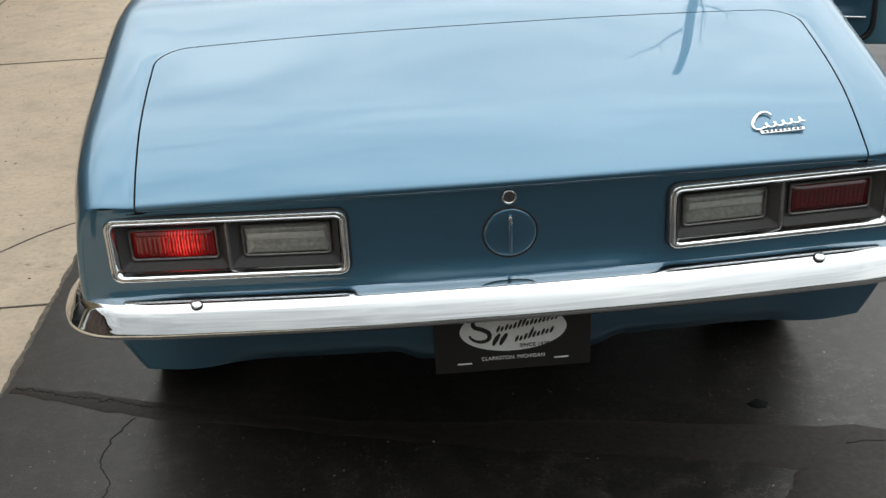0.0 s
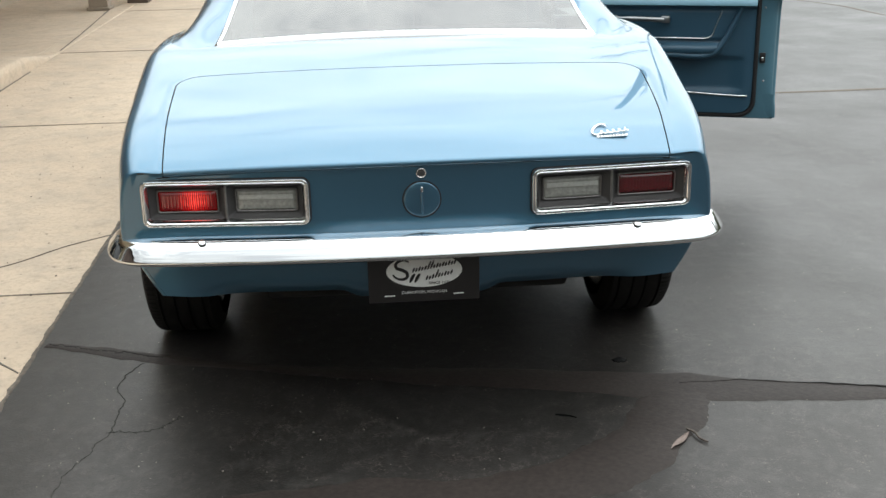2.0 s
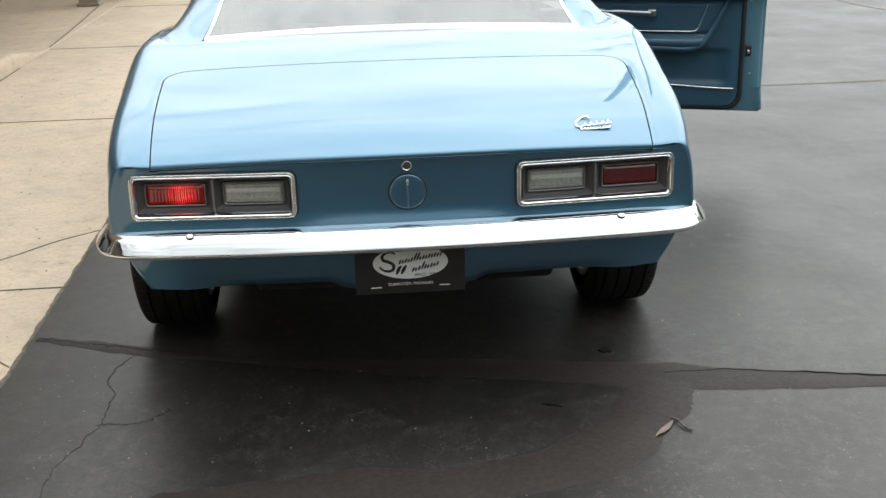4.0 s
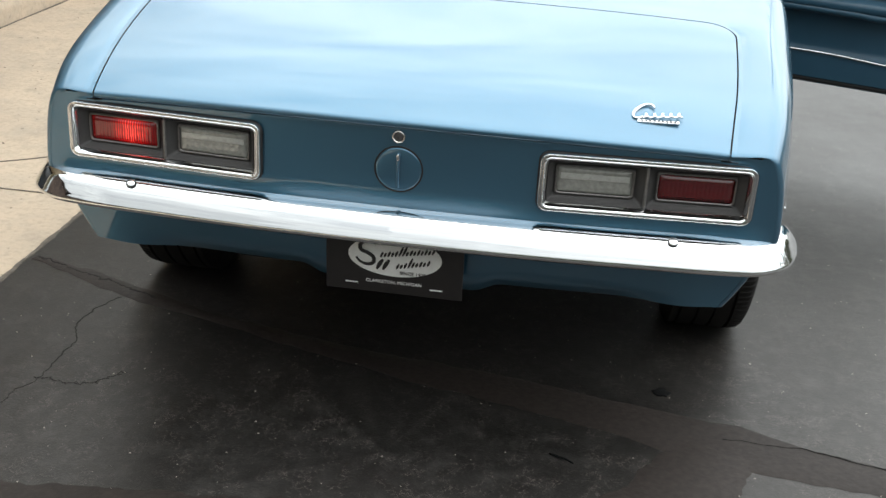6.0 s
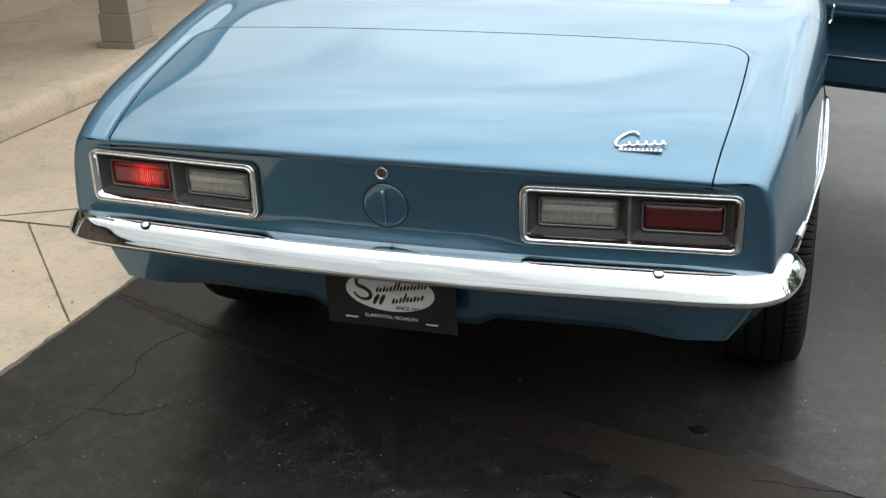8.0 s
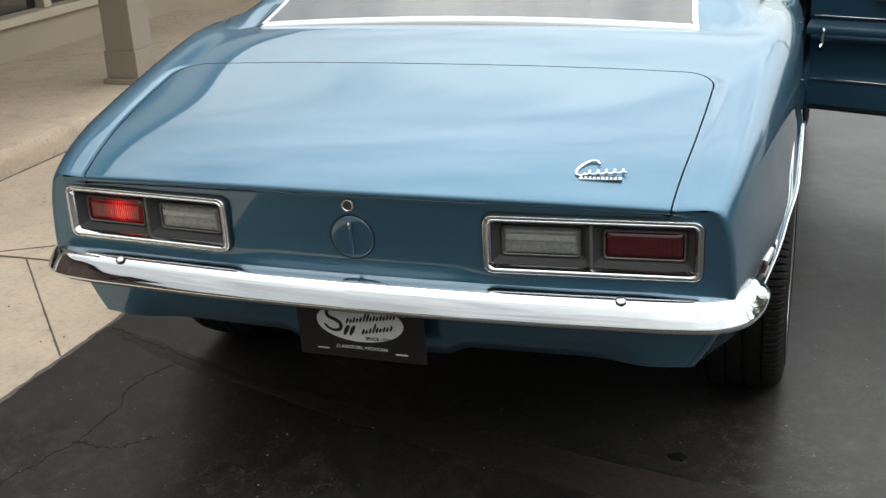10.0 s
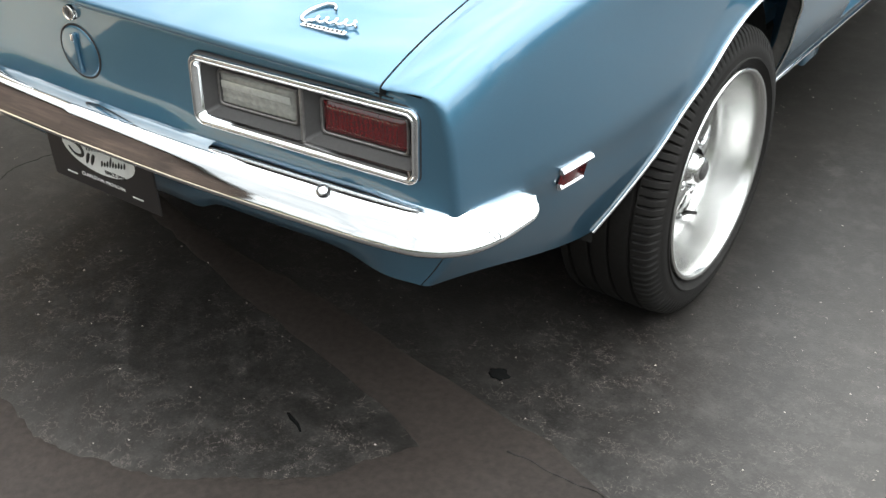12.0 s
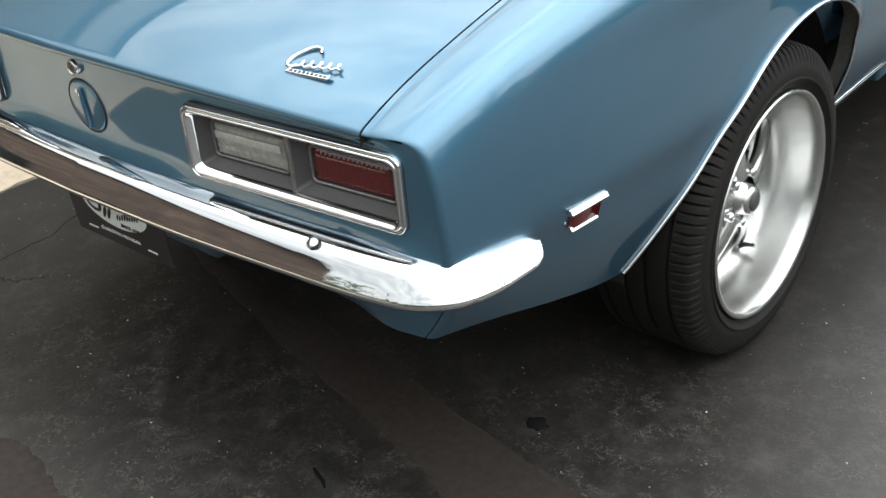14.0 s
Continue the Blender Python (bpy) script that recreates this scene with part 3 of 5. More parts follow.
part("rear_axle", tube([(-0.66, AXLES[0], 0.327), (0.66, AXLES[0], 0.327)], 0.05, 16), WELL, car)

# wheel openings: painted return flange, bright moulding, dark tub
for yc, ends in ((ARCH_Y, 1), (ARCH_Y + AXLES[1] - AXLES[0], 2)):
    for s in (1, -1):
        if ends == 1:
            line = [(q[0] + 0.0002, q[1]) for q in ARCH[:-1]] + [(1.3123, 0.372)]
        else:
            line = [(yc - ARCH_RY * math.cos(t), ARCH_Z + ARCH_RZ * math.sin(t)) for t in np.linspace(0.02, math.pi - 0.02, 60)]
        edge = [Vector((s * flank_x(y, z), y, z)) for y, z in line]
        part("arch_flange", sheet([edge, [e + Vector((-s * 0.032, 0, 0.004)) for e in edge]], flip=s < 0), FLANGE, car, "dusty grey inner lip of the wheel arch")
        part("arch_moulding", tube([e + Vector((s * 0.002, 0, -0.001)) for e in edge], 0.0038), CHROME, car, "thin chrome wheel arch moulding")
        tub = []
        for t in np.linspace(-0.08, math.pi + 0.35, 40):
            y, z = yc + (0.03 if ends == 1 else 0) - (ARCH_RY + 0.03) * math.cos(t), ARCH_Z + (ARCH_RZ + 0.05) * math.sin(t)
            tub.append([(s * 0.80, y, z), (s * 0.70, y, z), (s * 0.52, y, z)])
        bm = sheet(tub)
        bm.faces.new([bm.verts.new((s * 0.52, p[2][1], p[2][2])) for p in tub])
        part("wheel_tub", bm, WELL, car)

# front fenders, hood, sills
DOOR0, DOOR1 = 1.82, 2.95
for s in (1, -1):
    fy = sorted(set([round(v, 4) for v in list(np.linspace(DOOR1 + 0.004, 3.26, 10)) + front_ys + list(np.linspace(4.08, 4.55, 14))]))
    part("front_fender", sheet([quarter_row(y, s, 0.66) for y in fy], flip=s < 0), PAINT, car)
    rows = []
    for y in np.linspace(DOOR0 - 0.004, DOOR1 + 0.003, 20):
        full = [p for p in side_curve(y)]
        tail = [p for p in full if p[1] < 0.43]
        rows.append([(s * (x if i else x - 0.05), y, z) for i, (x, z) in enumerate([tail[0]] + tail[::3] + [tail[-1], (tail[-1][0] - 0.10, 0.34)])])
    rows = [r[:min(len(q) for q in rows)] for r in rows]
    part("rocker_sill", sheet(rows), PAINT, car)
    a = [(s * (spl(LOWX, y) + 0.003), y, spl(LOWZ, y) + 0.006) for y in np.linspace(1.315, 3.25, 30)]
    part("rocker_moulding", tube(a, 0.0055), CHROME, car, "thin chrome strip along the sill")
rows = [[(x, y, spl(TOP, y) - 0.012 * (abs(x) / 0.68) ** 2.5 + 0.02 * math.exp(-(x / 0.12) ** 2) * step(3.2, 3.5, y) * (1 - step(4.2, 4.5, y))) for x in np.linspace(-0.66, 0.66, 41)] for y in np.linspace(3.17, 4.53, 30)]
part("hood", sheet(rows), PAINT, car)
rows = [[(x, 4.55 + 0.03 * (1 - (x / 0.8) ** 2) - 0.05 * abs(z - 0.65), z) for x in np.linspace(-0.76, 0.76, 31)] for z in np.linspace(0.4, 0.80, 9)]
part("grille", sheet(rows), BLACK_PLASTIC, car)

# roof, sail panels, windows
GB = [(0.80, 0.634), (0.83, 0.625), (1.15, 0.585), (1.5, 0.548), (1.6, 0.50)]      # rear glass edge: half width at y
GZ = [(0.80, 1.012), (0.83, 1.022), (1.0, 1.083), (1.2, 1.155), (1.4, 1.225), (1.5, 1.257), (1.6, 1.278), (1.8, 1.297), (2.1, 1.302), (2.4, 1.290), (2.5, 1.280)]
RAIL = [(1.4, 0.61), (1.6, 0.60), (2.0, 0.605), (2.5, 0.60)]


def glass_z(x, y):
    return spl(GZ, y) - 0.015 * (x / 0.55) ** 2


for s in (1, -1):
    rows = []
    for y in np.linspace(0.70, 1.62, 47):
        xi = spl(GB, y) + max(0.0, 0.80 - y) * 0.4
        zi = glass_z(xi, y) + 0.003 - max(0.0, 0.83 - y) * 0.30
        k = step(1.42, 1.62, y)
        zo = (spl(TOP, y) - 0.040) * (1 - k) + 1.235 * k
        xo = 0.752 * (1 - k) + 0.605 * k - 0.03 * (1 - step(0.80, 0.95, y))
        deck = [q for q in side_curve(round(float(y), 4)) if q[1] > 0.80]
        row = []
        for f in list(np.linspace(0, 1, 17)) + [1.15, 1.3, 1.45, 1.6, 1.75]:
            g = min(f, 1.0)
            round_x, round_z = math.sin(g * math.pi / 2), 1 - math.cos(g * math.pi / 2)
            e = 0.85 * step(0.80, 1.05, y)
            x, z = xi + (xo - xi) * (g + (round_x - g) * e), zi + (zo - zi) * (g + (round_z - g) * e)
            if f > 1:
                x, z = xo + (f - 1) * (0.062 * (1 - k) ** 4 - 0.02 * k), z - (f - 1) * (0.20 * (1 - k) + 0.02 * k)
            base = float(np.interp(x, [q[0] for q in deck], [q[1] for q in deck])) if x > 0.64 else top_z(x, y)
            soft = (0.004 + 0.042 * step(0.0, 0.55, f)) * (1 - k) * step(0.72, 0.98, y)
            low = base - 0.002 - 0.006 * step(1.4, 1.75, f)
            row.append((s * x, y, (z + low + math.sqrt((z - low) ** 2 + soft ** 2)) / 2 - 0.004 * step(1.3, 1.75, f) - 0.005 * (1 - step(0.72, 0.84, y))))
        rows.append(row)
    part("sail_panel", sheet(rows, flip=s < 0), PAINT, car)
rows = []
for y in np.linspace(1.5, 2.5, 25):
    w = spl(RAIL, y) if y > 1.6 else 0.548 + (0.60 - 0.548) * (y - 1.5) / 0.1
    rows.append([(w * u, y, spl(GZ, y) - 0.015 * (w * u / 0.55) ** 2 - 0.035 * step(0.8, 1.0, abs(u))) for u in np.linspace(-1, 1, 31)])
part("roof_panel", sheet(rows), PAINT, car)


def glass_material(name, tint, gloss=0.02):
    m = bpy.data.materials.new(name)
    m.use_nodes = True
    n, l = m.node_tree.nodes, m.node_tree.links
    n.clear()
    out, mix = n.new("ShaderNodeOutputMaterial"), n.new("ShaderNodeMixShader")
    tr, gl, fr = n.new("ShaderNodeBsdfTransparent"), n.new("ShaderNodeBsdfGlossy"), n.new("ShaderNodeFresnel")
    tr.inputs["Color"].default_value = (*tint, 1)
    gl.inputs["Roughness"].default_value = gloss
    fr.inputs["IOR"].default_value = 2.75
    l.new(fr.outputs["Fac"], mix.inputs["Fac"])
    l.new(tr.outputs["BSDF"], mix.inputs[1])
    l.new(gl.outputs["BSDF"], mix.inputs[2])
    l.new(mix.outputs["Shader"], out.inputs["Surface"])
    return m


WINDOW = glass_material("car_window_glass", (0.17, 0.19, 0.175))
rows = [[(spl(GB, y) * u, y, glass_z(spl(GB, y) * u, y) + 0.004) for u in np.linspace(-0.985, 0.985, 25)] for y in np.linspace(0.835, 1.5, 20)]
part("rear_window", sheet(rows), WINDOW, car, "rear window reflecting a pale sky")
ring = [(spl(GB, y), y, glass_z(spl(GB, y), y)) for y in np.linspace(0.83, 1.5, 24)]
loop = [(-x, y, z) for x, y, z in ring[::-1]] + [(x, 0.83, glass_z(x, 0.83)) for x in np.linspace(-0.61, 0.61, 24)] + ring
inner = []
for x, y, z in loop:
    inner.append((x * 0.975, max(y, 0.840), glass_z(x * 0.975, max(y, 0.840)) + 0.006))
bm = sheet([[Vector(p) + Vector((0, -0.003, -0.012)) for p in loop], [Vector(p) + Vector((0, 0, 0.004)) for p in loop], [Vector(p) + Vector((0, 0, 0.0045)) for p in inner], [Vector(p) + Vector((0, 0, -0.003)) for p in inner]])
part("window_trim", bm, CHROME, car, "bright rear window surround")
rows = [[(0.60 * u * (1 + 0.12 * (y - 2.5)), y + 0.0, 1.28 - (y - 2.5) * 0.50 - 0.02 * u * u) for u in np.linspace(-1, 1, 15)] for y in np.linspace(2.5, 3.16, 10)]
part("windshield", sheet(rows), WINDOW, car)
for s in (1, -1):
    part("windshield_pillar", tube([(s * 0.60, 2.48, 1.262), (s * 0.655, 2.85, 1.10), (s * 0.72, 3.16, 0.945)], 0.026), PAINT, car)
rows = [[(-0.735 + 0.12 * f * 1.05, y, 0.965 + (1.24 - 0.965) * f) for f in np.linspace(0, 1, 5)] for y in np.linspace(1.5, 2.95, 8)]
rows = [[(p[0], min(p[1], 3.05 - 0.55 * j / 4), p[2]) for j, p in enumerate(r)] for r in rows]
part("side_window", sheet(rows), WINDOW, car)
# cabin
part("cabin_floor", box(-0.7, 0.7, 0.85, 3.2, 0.42, 0.46), VINYL, car, smooth=False)
part("parcel_shelf", box(-0.62, 0.62, 0.84, 1.25, 0.90, 0.93, 0.01), VINYL, car)
part("rear_seat", box(-0.6, 0.6, 1.25, 1.42, 0.46, 0.98, 0.05), VINYL, car)
part("rear_cushion", box(-0.6, 0.6, 1.42, 1.85, 0.46, 0.66, 0.05), VINYL, car)
for x in (-0.35, 0.35):
    part("front_seat", box(x - 0.25, x + 0.25, 2.05, 2.18, 0.46, 1.02, 0.05), VINYL, car)
part("dashboard", box(-0.68, 0.68, 2.95, 3.15, 0.62, 0.93, 0.04), VINYL, car)

# the upper body stands a hair to the right of the tail's middle
UPPER = ("quarter_panel", "trunk_lid", "lid_seal", "lid_gutter", "deck_filler_panel", "sail_panel", "roof_panel", "rear_window", "window_trim", "windshield", "windshield_pillar", "side_window")
for ob in car.children:
    if ob.name.split(".")[0] in UPPER:
        for v in ob.data.vertices:
            v.co.x += 0.014 * min(max(v.co.y, 0.0), 1.2) * step(0.78, 0.88, v.co.z)

# ---- chrome bumper ----
BUMP = [(0, -0.040), (0.3, -0.034), (0.55, -0.018), (0.70, -0.004), (0.771, 0.013), (0.819, 0.052), (0.841, 0.102), (0.849, 0.152), (0.853, 0.212)]
half = smooth_path([(x, y, 0) for x, y in BUMP], 150)
path = [Vector((-p.x, p.y, 0)) for p in half[::-1]] + half[1:]
PROFILE = [(-0.046, 0.0230), (-0.028, 0.0200), (-0.014, 0.0150), (-0.005, 0.0065), (0.004, -0.007), (0.013, -0.023), (0.0175, -0.033), (0.013, -0.041), (0.0, -0.045), (-0.02, -0.046)]
prof = smooth_path([(a, b, 0) for a, b in PROFILE], 34)
rows = []
for i, p in enumerate(path):
    d = (path[min(i + 1, len(path) - 1)] - path[max(i - 1, 0)]).normalized()
    out = Vector((d.y, -d.x, 0))
    k = step(0.02, 0.212, p.y)
    tip = math.sqrt(max(0.0, 1 - max(0.0, (p.y - 0.176) / 0.036) ** 2 * 0.98))
    size = (1 - 0.36 * k) * tip
    rows.append([p + out * (q.x * (tip if q.x > 0 else 1) - 0.006 * (1 - tip)) + Vector((0, 0, 0.594 - 0.004 * k + q.y * size)) for q in prof])
part("bumper", sheet(rows), CHROME, car, "polished chrome blade bumper wrapping the corners")
for x in (-0.587, 0.587):
    bm = lathe([(-0.0065, 0.0001), (-0.006, 0.006), (-0.0045, 0.0098), (-0.0035, 0.0105), (0.003, 0.0105)], 24, "y")
    bmesh.ops.transform(bm, matrix=Matrix.Translation((x, -0.003, 0.6095)) @ Euler((radians(-55), 0, 0)).to_matrix().to_4x4(), verts=bm.verts)
    bolt = part("bumper_bolt", bm, CHROME, car)
    # dark ring puts in the shadow under the bolt head
    bm = lathe([(-0.0036, 0.0106), (-0.0036, 0.0110), (0.003, 0.0112)], 24, "y")
    bmesh.ops.transform(bm, matrix=Matrix.Translation((x, -0.003, 0.6095)) @ Euler((radians(-55), 0, 0)).to_matrix().to_4x4(), verts=bm.verts)
    part("washer", bm, TRIM_AND_SHADE, bolt)


# ---- tail lights ----
def rounded(w, h, r, y, n=6):
    pts = []
    for cx, cz, a0 in ((w / 2 - r, h / 2 - r, 0), (-w / 2 + r, h / 2 - r, 90), (-w / 2 + r, -h / 2 + r, 180), (w / 2 - r, -h / 2 + r, 270)):
        for i in range(n + 1):
            a = radians(a0 + 90 * i / n)
            pts.append((cx + r * math.cos(a), y, cz + r * math.sin(a)))
    return pts


def ribbed(w, h, y, ribs, deep, cross=0):
    """A lens face with moulded ribs and rounded edges."""
    rows = []
    m = max(8, cross * 4)
    for j in range(m + 1):
        v = -1 + 2 * j / m
        row = []
        for i in range(ribs * 4 + 1):
            u = -1 + 2 * i / (ribs * 4)
            edge = max(abs(u) ** 14, abs(v) ** 8)
            row.append((u * w / 2, y + 0.008 * edge - deep * (1 if i % 4 in (1, 2) and (not cross or j % 4 in (1, 2)) else 0) * (1 - edge) * (1 if cross else 1 - max(0.0, v) ** 2), v * h / 2))
        rows.append(row)
    return sheet(rows)


def glow_material():
    """A lit red lens: a bulb behind it, brightest at its middle."""
    m = mat("red_lens_glowing", (0.16, 0.005, 0.006), 0.15, coat=0.6)
    n, l = m.node_tree.nodes, m.node_tree.links
    co, sub, ln, mr = n.new("ShaderNodeTexCoord"), n.new("ShaderNodeVectorMath"), n.new("ShaderNodeVectorMath"), n.new("ShaderNodeMapRange")
    sub.operation, ln.operation = "SUBTRACT", "LENGTH"
    sub.inputs[1].default_value = (-0.088, 0.02, 0.004)
    mr.inputs["From Min"].default_value, mr.inputs["From Max"].default_value = 0.003, 0.055
    mr.inputs["To Min"].default_value, mr.inputs["To Max"].default_value = 0.95, 0.05
    mr.interpolation_type = "SMOOTHSTEP"
    l.new(co.outputs["Object"], sub.inputs[0])
    l.new(sub.outputs["Vector"], ln.inputs[0])
    l.new(ln.outputs["Value"], mr.inputs["Value"])
    # the ribs break the bulb's light into upright sparkles
    wave, grain, both, power = n.new("ShaderNodeTexWave"), n.new("ShaderNodeTexNoise"), n.new("ShaderNodeMath"), n.new("ShaderNodeMath")
    wave.bands_direction, both.operation, power.operation = "X", "MULTIPLY", "MULTIPLY"
    wave.inputs["Scale"].default_value, wave.inputs["Distortion"].default_value = 55.0, 2.5
    grain.inputs["Scale"].default_value, grain.inputs["Detail"].default_value = 85.0, 4.0
    lift = n.new("ShaderNodeMapRange")
    lift.inputs["From Min"].default_value, lift.inputs["From Max"].default_value = 0.10, 0.58
    lift.inputs["To Min"].default_value, lift.inputs["To Max"].default_value = 0.2, 1.8
    l.new(co.outputs["Object"], wave.inputs["Vector"])
    l.new(co.outputs["Object"], grain.inputs["Vector"])
    l.new(wave.outputs["Fac"], both.inputs[0])
    l.new(grain.outputs["Fac"], both.inputs[1])
    l.new(both.outputs["Value"], lift.inputs["Value"])
    l.new(lift.outputs["Result"], power.inputs[0])
    l.new(mr.outputs["Result"], power.inputs[1])
    b, hot = n["Principled BSDF"], n.new("ShaderNodeValToRGB")
    hot.color_ramp.elements[0].position, hot.color_ramp.elements[1].position = 0.55, 1.0
    hot.color_ramp.elements[0].color, hot.color_ramp.elements[1].color = (1.0, 0.004, 0.004, 1), (1.0, 0.045, 0.032, 1)
    l.new(power.outputs["Value"], hot.inputs["Fac"])
    l.new(hot.outputs["Color"], b.inputs["Emission Color"])
    l.new(power.outputs["Value"], b.inputs["Emission Strength"])
    return m


RED_GLOW = glow_material()
LENS_EDGE = mat("worn_lens_rim", (0.20, 0.19, 0.185), 0.35, 0.6, fine=(150, 0.2))
LENS_BAND = mat("pale_lens_band", (0.40, 0.40, 0.375), 0.2, coat=1.0, fine=(200, 0.1))


def tail_light(s, lit):
    light = new("tail_light")
    light.parent = car
    cx = s * 0.520
    yaw = s * math.degrees(math.atan2(bow(0.735, 0) - bow(0.30, 0), 0.435))
    light.matrix_basis = pose(cx, bow(0.520, 0) + 0.009, 0.708, 0, 0, yaw)
    w, h = 0.446, 0.127
    section_in = ((0, 0.010), (0, -0.004), (0.0010, -0.0075), (0.0020, -0.0085), (0.0030, -0.0075), (0.0042, -0.0010), (0.0060, -0.0010), (0.0068, -0.0080), (0.0082, -0.0104),
                  (0.0100, -0.0098), (0.0120, -0.0065), (0.0148, -0.0012), (0.0172, 0.0036), (0.0182, 0.0075))
    rings = [rounded(w - 2 * d, h - 2 * d, max(0.009, 0.020 - 0.6 * d), y) for d, y in section_in]
    part("bezel", sheet(rings, close=True), CHROME, light, "double-edged chrome lamp bezel")
    # dark ring added for the dark reflection along the bezel's outer edge
    rings = [rounded(w + 0.006, h + 0.006, 0.0230, 0.006), rounded(w + 0.0045, h + 0.0045, 0.0222, -0.0005), rounded(w - 0.001, h - 0.001, 0.0195, -0.001)]
    part("bezel_gasket", sheet(rings, close=True), TRIM_AND_SHADE, light)
    for side, dark in ((1, "red"), (-1, "clear")):
        x = s * side * 0.1035
        rings = [rounded(0.203, h - 0.036, 0.008, 0.0035), rounded(0.196, h - 0.042, 0.007, 0.010), rounded(0.170, 0.066, 0.006, 0.030), rounded(0.160, 0.058, 0.005, 0.031)]
        bm = sheet(rings, close=True)
        bmesh.ops.translate(bm, verts=bm.verts, vec=(x, 0, 0))
        part("housing", bm, BLACK_PLASTIC, light)
        xl = x + s * side * 0.002
        bm = ribbed(0.160, 0.058, 0.020, 18 if dark == "red" else 12, 0.0006 if dark == "red" else 0.0011, 0 if dark == "red" else 5)
        bmesh.ops.translate(bm, verts=bm.verts, vec=(xl, 0, 0))
        part("red_lens" if dark == "red" else "reverse_lens", bm, (RED_GLOW if lit else RED_LENS) if dark == "red" else CLEAR_LENS, light,
             ("glowing red ribbed lens" if lit else "unlit dark red ribbed lens") if dark == "red" else "clear ribbed reversing lens")
        bm = sheet([rounded(0.166, 0.064, 0.006, 0.026), rounded(0.1645, 0.0625, 0.008, 0.0205), rounded(0.1600, 0.0580, 0.007, 0.0205), rounded(0.1575, 0.0555, 0.007, 0.0225)], close=True)
        bmesh.ops.translate(bm, verts=bm.verts, vec=(xl, 0, 0))
        part("lens_rim", bm, LENS_EDGE, light)
    # paler band across the upper half of the reversing lens
    band = part("lens_band", box(-0.072, 0.072, 0.0178, 0.0195, 0.003, 0.016, 0.0006), LENS_BAND, light)
    band.location = (-s * 0.1035 - s * 0.002, 0, 0)
    part("divider", box(-0.0032, 0.0032, 0.0005, 0.03, -0.046, 0.046, 0.002), LENS_EDGE, light)
    return light


tail_light(1, False)
tail_light(-1, True)

# fuel cap and lock
bm = lathe([(0.006, 0.0495), (0.0015, 0.0495), (0.0, 0.0485), (-0.0012, 0.045), (-0.002, 0.02), (-0.002, 0.0005)], 56, "y")
cap = part("fuel_cap", bm, PAINT, car, "round body-coloured fuel filler cap")
cap.matrix_basis = pose(0.001, 0.0165, 0.699, 3.4, 0, 0)
part("grip", box(-0.004, 0.004, -0.009, 0.002, -0.041, 0.038, 0.0035), PAINT, cap)
# chrome chip put in for the glint at the grip's upper end
part("glint_strip", box(-0.003, 0.003, -0.0115, -0.006, 0.024, 0.038, 0.001), CHROME, cap)
bm = lathe([(0.004, 0.0532), (0.0006, 0.0525), (0.0006, 0.0497), (0.006, 0.0495)], 56, "y")
part("seal", bm, TRIM_AND_SHADE, cap)
bm = lathe([(0.030, 0.0142), (-0.003, 0.0142), (-0.005, 0.0128), (-0.0045, 0.0108), (-0.002, 0.0104), (-0.002, 0.0005)], 32, "y")
lock = part("trunk_lock", bm, POLISHED, car, "small round trunk lock")
lock.location = (0.0, 0.010, 0.774)
part("cylinder", lathe([(-0.0024, 0.0108), (-0.0026, 0.0005)], 24, "y"), BLACK_PLASTIC, lock)
part("keyhole", box(-0.001, 0.001, -0.0034, -0.001, -0.004, 0.004), TRIM_AND_SHADE, lock)

# licence plate, show plate of a dealer: black with a white oval
plate = part("licence_plate", box(-0.153, 0.153, 0.0, 0.004, 0.0, 0.156, 0.0015), PLATE_BLACK, car, "black dealer plate with a white oval mark", smooth=False)
plate.matrix_basis = pose(0.001, 0.022, 0.404, 4, 0, 0)
bm = bmesh.new()
bm.faces.new([bm.verts.new((0.001 + 0.104 * math.cos(t), -0.001, 0.093 + 0.049 * math.sin(t))) for t in np.linspace(0, 2 * math.pi, 64, endpoint=False)])
part("oval", bm, PLATE_WHITE, plate, smooth=False)


PLATE_INK = mat("plate_ink", (0.015, 0.014, 0.014), 0.5, fine=(60, 0.1))
OX, OZ = 0.001, 0.093            # middle of the oval


def ink(points, r):
    """One flat brush stroke on the oval, swelling at its middle; points in millimetres from the oval's middle."""
    pts = smooth_path([(OX + 0.001 * x, OZ + 0.001 * z, 0) for x, z in points], 22)
    part("brush_mark", tube([(p.x, -0.0016, p.y) for p in pts], [r * (0.55 + 0.6 * math.sin(math.pi * i / 21)) for i in range(22)], 8, flat=0.35, up=(0, 1, 0)), PLATE_INK, plate)


def ink_row(x0, z0, x1, z1, pieces):
    """A rising row of slanted bars, low and tall."""
    for k, kind in enumerate(pieces):
        f = k / (len(pieces) - 1)
        x, z = x0 + (x1 - x0) * f, z0 + (z1 - z0) * f
        tall = {"i": 11, "m": 14, "l": 25}[kind]
        ink([(x - 2, z), (x + 0.25 * tall - 2, z + tall * 0.6), (x + 0.4 * tall - 2, z + tall)], 0.0024)


ink([(-42, 27), (-52, 33), (-68, 31), (-78, 22), (-76, 11), (-60, 4), (-47, -6), (-48, -19), (-62, -24), (-80, -17), (-86, -8)], 0.0042)
ink_row(-30, -4, 84, 16, "mimimllimimimim")
for k in (0, 14):
    ink([(-40 + k, -34), (-34 + k, -21), (-26 + k, -8)], 0.0042)
ink_row(6, -29, 74, -14, "mimlmimim")


